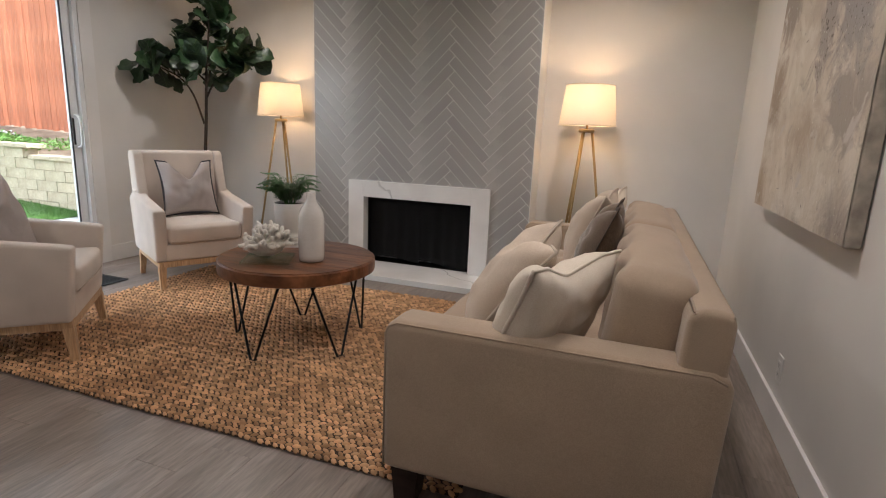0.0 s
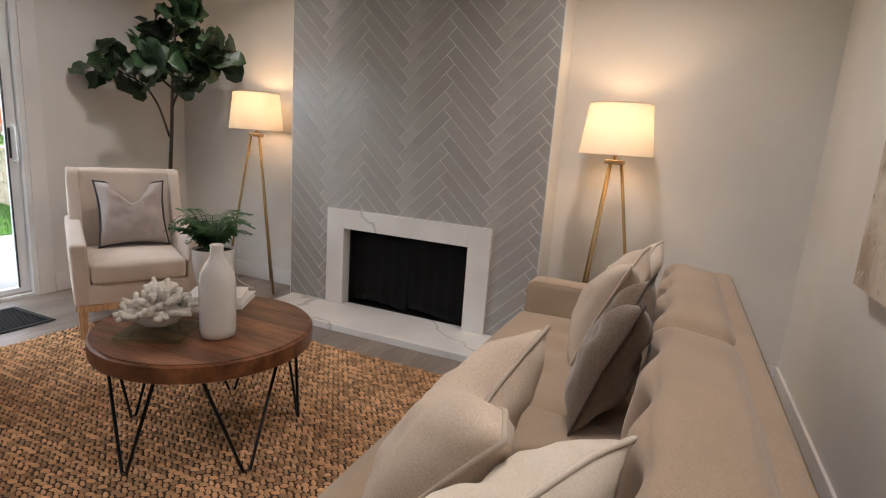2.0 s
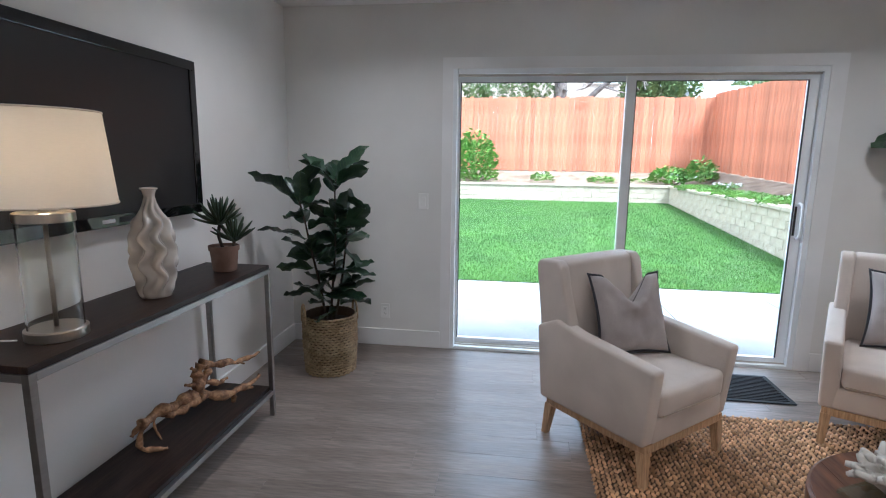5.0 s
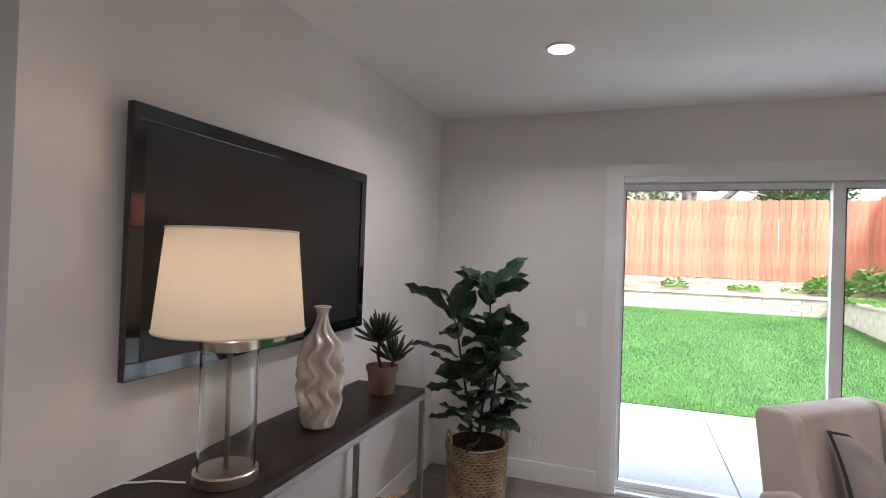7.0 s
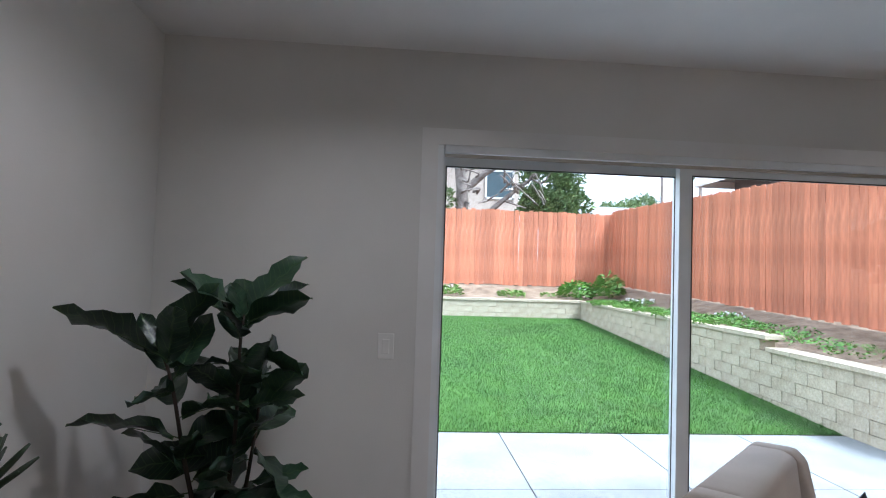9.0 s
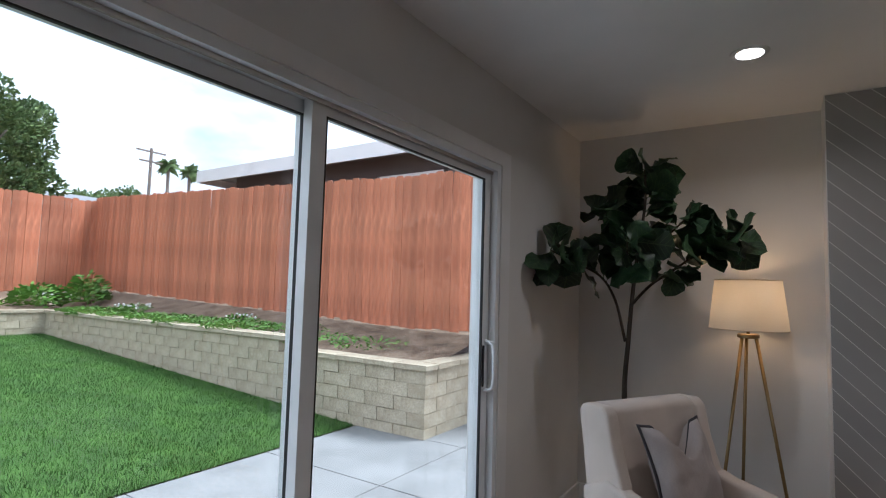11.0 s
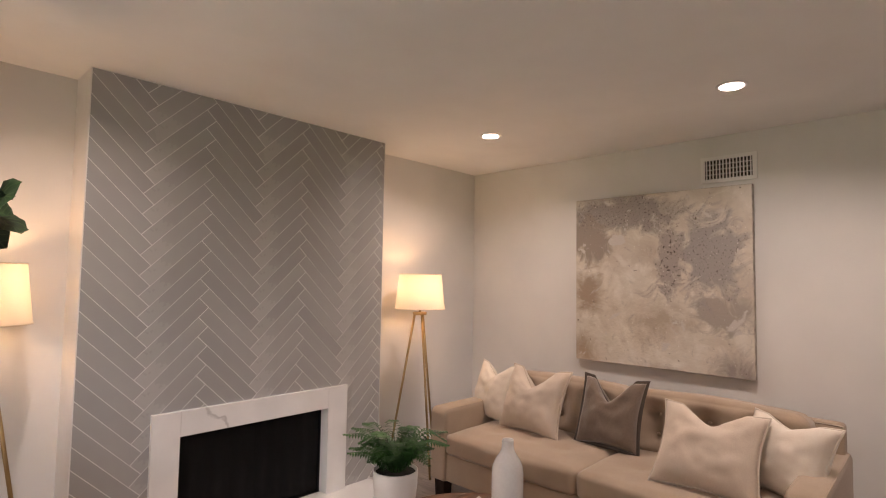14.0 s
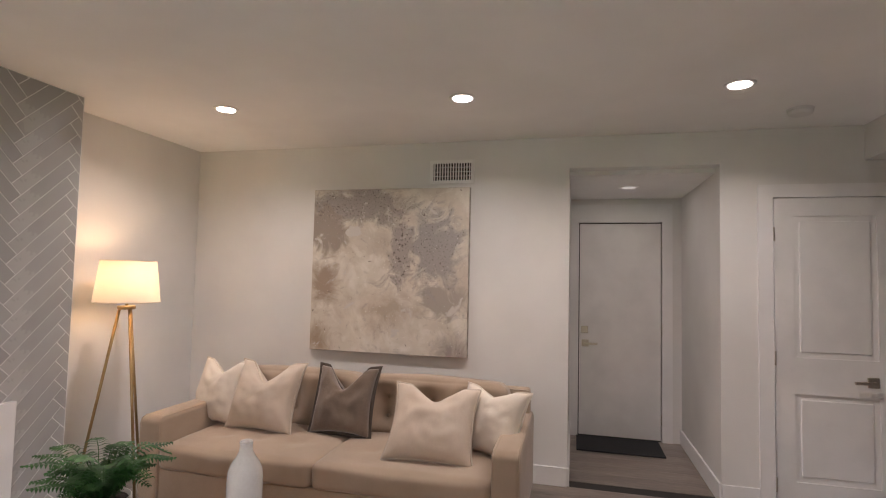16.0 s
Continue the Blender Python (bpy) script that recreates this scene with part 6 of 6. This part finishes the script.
tuft("garden_plant", "white-flowering low plant along the bed", "garden plant", pose(-5.9, 2.0, 0.78), WEED, 180, 0.26, 0.14, 0.06, 8, 12)
tuft("ground_weeds", "patches of low green weeds in the bed", "weeds", pose(-8.4, 1.62, 0.74), WEED, 900, 0.55, 0.10, 0.05, 9, kind="stuff")
for k, (x, y) in enumerate(((-10.0, 1.6), (-7.4, 1.6), (-6.5, 1.55), (-5.3, 1.6), (-4.6, 1.9), (-3.9, 1.65), (-3.1, 2.0), (-9.4, 1.5))):
    tuft("ground_weeds", "patch of low green weeds in the bed", "weeds", pose(x, y, 0.58 + 0.17 * min(1, (-x - 2) / 3)), WEED, 800 if x < -5 else 260, 0.55, 0.12, 0.05, 20 + k, kind="stuff")


# trees and houses beyond the fence
def tree(name, label, m, trunk_pts, r0, limbs, clumps, leaf, mat, seed, per=260):
    r3 = random.Random(seed)
    ob = thing(name, label, "tree", m)
    part("trunk", tube(bmesh.new(), bow(trunk_pts, 6), lambda t: r0 * (1 - 0.55 * t), 10), TRUNK, ob, "twisted pale bark trunk", smooth=True)
    for pts in limbs:
        part("limb", tube(bmesh.new(), bow(pts, 6), lambda t: (r0 * 0.45 if len(pts) > 3 else r0 * 0.12) * (1 - 0.75 * t) + 0.01, 7), TRUNK, ob, smooth=True)
    bm = bmesh.new()
    for cx, cy, cz, cr in clumps:
        for k in range(per):
            d = Vector((r3.gauss(0, 1), r3.gauss(0, 1), r3.gauss(0, 1))).normalized()
            p = Vector((cx, cy, cz)) + d * cr * r3.uniform(0.45, 1.05) ** 0.7
            e = (d + Vector((r3.uniform(-1, 1), r3.uniform(-1, 1), r3.uniform(-0.3, 1)))).normalized() * leaf * r3.uniform(0.6, 1.4)
            s = e.orthogonal().normalized() * leaf * 0.35
            bm.faces.new([bm.verts.new(q) for q in (p, p + e * 0.5 + s, p + e, p + e * 0.5 - s)])
    part("crown", bm, mat, ob, "dark green scaly foliage")
    return ob


rng = random.Random(17)
twigs = []
for k in range(30):
    ty, tz = rng.uniform(-1.6, 1.2), rng.uniform(3.7, 5.4)
    twigs.append([(0.3, ty, tz), (0.6, ty + rng.uniform(-0.3, 0.3), tz + rng.uniform(-0.2, 0.3)), (0.9, ty + rng.uniform(-0.7, 0.7), tz + rng.uniform(-0.5, 0.5))])
clumps = []
for k in range(54):
    t = rng.random()
    y = -3.6 + 6.2 * t
    zmid = 6.8 - 1.2 * max(0, (t - 0.5) * 2)
    clumps.append((rng.uniform(-1.2, 0.9), y, zmid + rng.uniform(-0.9, 1.6 - 1.4 * t), rng.uniform(0.35, 0.62)))
for k in range(16):
    clumps.append((rng.uniform(-0.6, 0.6), 0.9 + rng.uniform(0, 1.5), rng.uniform(3.4, 6.0), rng.uniform(0.3, 0.5)))
for k in range(6):
    clumps.append((rng.uniform(-0.6, 0.9), -3.0 + rng.uniform(-1.6, 0.9), rng.uniform(3.4, 5.0), rng.uniform(0.35, 0.55)))
tree("juniper_tree", "old twisted juniper with pale trunk behind the fence", pose(-15.8, 0, 0), [(0, -1.75, 0.2), (0, -1.6, 2.6), (0.1, -1.5, 4.0), (0, -1.6, 5.4), (0.1, -1.4, 6.8)], 0.30,
     [[(0, -1.7, 1.4), (0.2, -0.7, 3.3), (0.2, 0.2, 4.2), (0.1, 1.2, 5.0)], [(0, -1.5, 4.2), (0.2, -0.6, 5.0), (0.2, 0.3, 5.4), (0, 1.3, 5.8)], [(0, -1.5, 5.0), (0.2, -2.3, 6.0), (0, -3.0, 6.6)],
      [(0, -1.7, 2.2), (0.1, -2.5, 3.5), (0.1, -3.1, 4.8), (0.1, -3.4, 6.0)], [(0, -1.5, 4.8), (0.3, -0.9, 5.8), (0.1, -0.5, 7.0)]] + twigs,
     clumps, 0.11, OLIVE, 5, per=420)
for x, y, zc, r, seed in ((-17, 2.2, 4.0, 0.9, 4), (-44, 17.0, 7.4, 2.0, 6), (-60, 10, 10.5, 3.0, 7), (-62, 15.5, 9.0, 1.8, 8)):
    r4 = random.Random(seed)
    cl2 = [(r4.uniform(-r, r), r4.uniform(-r * 1.2, r * 1.2), zc + r4.uniform(-0.5, 0.35) * r, r * r4.uniform(0.35, 0.55)) for k in range(12)]
    tree("background_tree", "rounded dark green tree beyond the fence", pose(x, y, 0), [(0, 0, 0), (0, 0.1, zc * 0.5), (0, 0, zc)], 0.2, [[(0, 0, zc * 0.6), (0, r * 0.5, zc)], [(0, 0, zc * 0.6), (0, -r * 0.5, zc)]], cl2, 0.11 * r + 0.05, OLIVE, seed, 170)

for x, y, top in ((-70, 35.9, 18.4), (-70, 39.0, 18.0)):
    palm = thing("palm_tree", "tall slim fan palm in the distance", "palm tree", pose(x, y, 0), group="distant palms")
    part("trunk", tube(bmesh.new(), bow([(0, 0, 0), (0.2, 0, top * 0.5), (0, 0, top - 1.2)], 6), 0.22, 8), TRUNK, palm, smooth=True)
    bm = bmesh.new()
    r4 = random.Random(int(y))
    for k in range(70):
        th, ph = r4.uniform(0, 6.283), r4.uniform(-0.9, 1.2)
        d = Vector((math.cos(th) * math.cos(ph), math.sin(th) * math.cos(ph), math.sin(ph)))
        s = d.orthogonal().normalized() * 0.28
        p = Vector((0, 0, top - 1.0))
        e = d * r4.uniform(1.2, 1.9) - Vector((0, 0, 0.5))
        bm.faces.new([bm.verts.new(q) for q in (p, p + e * 0.6 + s, p + e, p + e * 0.6 - s)])
    part("crown", bm, OLIVE, palm, "spiky fan fronds")
pole = thing("utility_pole", "wooden utility pole with crossarms and cables", "utility pole", pose(-46, 21.1, 0))
part("post", tube(bmesh.new(), [(0, 0, 0), (0, 0, 13.1)], 0.14, 8), TRUNK, pole)
for z, w in ((12.8, 1.3), (11.9, 1.0)):
    part("crossarm", box(bmesh.new(), -0.06, 0.06, -w, w, z - 0.07, z + 0.07), TRUNK, pole)


def house(name, label, m, lx, ly, hgt, rise, over, wall_mat, windows):
    ob = thing(name, label, "house", m)
    part("walls", box(bmesh.new(), -lx, lx, -ly, ly, 0, hgt), wall_mat, ob)
    bm = bmesh.new()
    prism(bm, [(-ly - over, hgt - 0.05), (ly + over, hgt - 0.05), (ly + over, hgt + 0.07), (0, hgt + rise), (-ly - over, hgt + 0.07)], "x", -lx - over, lx + over)
    part("roof", bm, ROOF, ob, "shallow grey shingle roof")
    part("fascia", boxes((-lx - over - 0.03, lx + over + 0.03, -ly - over - 0.03, -ly - over, hgt - 0.26, hgt + 0.08), (lx + over, lx + over + 0.03, -ly - over, ly + over, hgt - 0.26, hgt + 0.08), (-lx - over - 0.03, -lx - over, -ly - over, ly + over, hgt - 0.26, hgt + 0.08)), TRIM, ob, "white painted fascia")
    for axis, a, z, w, hh in windows:
        def slab(lo, hi, d0, d1, z0, z1):
            return (lo, hi, -ly - d1, -ly - d0, z0, z1) if axis == "y" else (lx + d0, lx + d1, lo, hi, z0, z1)
        win = part("window", boxes(slab(a - w / 2, a - w / 2 + 0.08, 0.001, 0.06, z, z + hh), slab(a + w / 2 - 0.08, a + w / 2, 0.001, 0.06, z, z + hh), slab(a - w / 2, a + w / 2, 0.001, 0.06, z + hh - 0.08, z + hh), slab(a - w / 2, a + w / 2, 0.001, 0.06, z, z + 0.08)), TRIM, ob, "white framed window")
        part("pane", box(bmesh.new(), *slab(a - w / 2 + 0.08, a + w / 2 - 0.08, 0.002, 0.02, z + 0.08, z + hh - 0.08)), HOUSEGLASS, win)
    return ob


house("neighbour_house", "dark grey-brown single-storey house with white eaves", pose(-6.6, 9.5, 0), 5.6, 3.3, 4.53, 1.2, 0.75, GREYSIDE, [("y", -3.9, 2.9, 1.5, 1.1), ("y", 0.86, 2.9, 1.97, 1.1), ("y", 3.4, 2.9, 1.4, 1.1)])
house("neighbour_house", "tan stucco two-storey house behind the juniper", pose(-24, -3.6, 0), 3.4, 5.2, 7.4, 1.4, 0.5, STUCCO, [("x", 4.3, 4.7, 1.3, 1.3), ("x", 0.9, 5.6, 1.3, 1.4), ("x", -2.4, 5.6, 1.3, 1.4)])
house("neighbour_house", "pale house with a grey shingle roof in the distance", pose(-36, 11.0, 0, 0, 0, 90), 2.6, 3.0, 5.6, 1.0, 0.4, PALEWALL, [("y", 0.5, 4.2, 1.0, 0.8)])

dish = thing("satellite_dish", "grey oval satellite dish standing on the neighbour's roof", "satellite dish", pose(-5.94, 6.0, 4.72))
part("mast", tube(bmesh.new(), bow([(0, 0.05, 0), (0, 0.05, 0.2), (0, 0.0, 0.32)], 5), 0.02, 8), STEEL, dish, smooth=True)
bm = bmesh.new()
rings = [[bm.verts.new((q * 0.045 * math.cos(k * math.pi / 12), -0.02 - 0.09 * (1 - (q / 5) ** 2) + 0.06, 0.32 + q * 0.05 * math.sin(k * math.pi / 12))) for k in range(24)] for q in range(1, 6)]
bm.faces.new(rings[0])
for a, b in zip(rings, rings[1:]):
    for k in range(24):
        bm.faces.new((a[k], a[(k + 1) % 24], b[(k + 1) % 24], b[k]))
bmesh.ops.solidify(bm, geom=bm.faces, thickness=0.006)
part("reflector", bm, ROOF, dish, "pale grey oval reflector", smooth=True)
part("feed_arm", tube(bmesh.new(), [(0, 0.0, 0.12), (0.02, -0.26, 0.16), (0.02, -0.30, 0.24)], 0.012, 6), STEEL, dish)
flood = thing("flood_light", "white twin floodlight under the neighbour's eave", "flood light", pose(-4.72, 5.41, 4.42))
part("box", box(bmesh.new(), -0.07, 0.07, -0.05, 0.0, -0.07, 0.07, bevel=0.01), PLASTIC, flood)
for sx in (-1, 1):
    head = lathe(bmesh.new(), [(0.03, 0.0), (0.045, 0.03), (0.07, 0.12), (0.072, 0.15), (0.06, 0.145), (0.002, 0.13)], 20)
    part("lamp_head", head, PLASTIC, flood, "white cone lamp head", smooth=True).matrix_local = pose(sx * 0.10, -0.05, -0.05, 115, 0, sx * 35)
part("sensor", box(bmesh.new(), -0.035, 0.035, -0.09, -0.04, -0.15, -0.07, bevel=0.012), PLASTIC, flood, "motion sensor")

# ---- rug ----
RX0, RX1, RY0, RY1 = 0.99, 3.78, -2.515, -0.605
rug = thing("rug", "chunky hand-woven natural jute rug", "rug", pose((RX0 + RX1) / 2, (RY0 + RY1) / 2, 0))
lx, ly = (RX1 - RX0) / 2, (RY1 - RY0) / 2
# backing sheet carries the shade of the stitch gaps in its dark colour
part("backing", box(bmesh.new(), -lx + 0.008, lx - 0.008, -ly + 0.008, ly - 0.008, 0.001, 0.010, bevel=0.003), WEAVESHADE, rug, "flat backing, coloured dark for the shade between stitches")
ring, seg = 5, 5
unit = []
for i in range(seg + 1):
    t = i / seg
    r = math.sin(math.pi * (0.10 + 0.80 * t)) ** 0.6
    for k in range(ring):
        a = math.pi * (k / (ring - 1))
        unit.append((t - 0.5, math.cos(a) * r, math.sin(a) * r))
unit = np.array(unit)
faces = []
for i in range(seg):
    for k in range(ring - 1):
        faces.append((i * ring + k, i * ring + k + 1, (i + 1) * ring + k + 1, (i + 1) * ring + k))
faces = np.array(faces)
pitch, slen = 0.0215, 0.031
cols, rows = int(2 * lx / slen), int(2 * ly / pitch)
vv, ff, base = [], [], 0
for r in range(rows):
    for c in range(cols):
        cx = -lx + (c + 0.5 + (0.5 if r % 2 else 0)) * 2 * lx / (cols + 0.5)
        cy = -ly + (r + 0.5) * 2 * ly / rows
        tilt = (0.5 if r % 2 else -0.5) + npr.normal(0, 0.09)
        l, w, hh = slen * 1.0 * (1 + npr.normal(0, 0.06)), 0.0088 * (1 + npr.normal(0, 0.08)), 0.0135 * (1 + npr.normal(0, 0.14))
        p = unit * (l, w, hh)
        x = p[:, 0] * math.cos(tilt) - p[:, 1] * math.sin(tilt) + cx + npr.normal(0, 0.0012)
        y = p[:, 0] * math.sin(tilt) + p[:, 1] * math.cos(tilt) + cy + npr.normal(0, 0.0012)
        vv.append(np.stack((x, y, p[:, 2] + 0.007), 1))
        ff.append(faces + base)
        base += len(unit)
data = bpy.data.meshes.new("stitches")
data.from_pydata(np.concatenate(vv).tolist(), [], np.concatenate(ff).tolist())
data.polygons.foreach_set("use_smooth", [True] * len(data.polygons))
data.materials.append(JUTE)
st = new("stitches", data)
st.parent = rug
tagged(st, "thick woven jute stitches", kind="stuff")

# ---- floor ----
floor = structure("floor", boxes((WX - 0.02, EX + 0.12, -8.1, NY, -0.05, -0.004), (EX + 0.12, 6.2, -3.82, -2.83, -0.05, -0.004)), SUBFLOOR, "grey-brown oak-look plank floor", "floor")
plank_data = {}
rng = random.Random(6)


def put_plank(x0, x1, y0, y1):
    key = (round(x1 - x0, 3), round(y1 - y0, 3))
    if key not in plank_data:
        bm = box(bmesh.new(), -key[0] / 2 + 0.0003, key[0] / 2 - 0.0003, -key[1] / 2 + 0.0003, key[1] / 2 - 0.0003, -0.006, 0.0)
        soften(bm, 0.0006, 1)
        data = bpy.data.meshes.new("plank")
        bm.to_mesh(data)
        bm.free()
        data.materials.append(PLANK)
        plank_data[key] = data
    ob = new("plank", plank_data[key])
    ob.parent = floor
    ob.location = ((x0 + x1) / 2, (y0 + y1) / 2, 0.0)


PW, PL = 0.18, 1.22
for k in range(26):
    x0 = WX - 0.005 + PW * k
    x1 = min(x0 + PW, EX + 0.12)
    y = NY - (0.31 * (k * 3 % 4) + 0.15 * (k % 2))
    put_plank(x0, x1, max(y, -6), NY - 0.001)
    while y > -6:
        put_plank(x0, x1, max(-6.2, y - PL), y)
        y -= PL
for k in range(6):
    x0 = EX + 0.12 + 0.2 * k
    put_plank(x0, min(x0 + 0.2, 6.16), -3.82, -2.835)
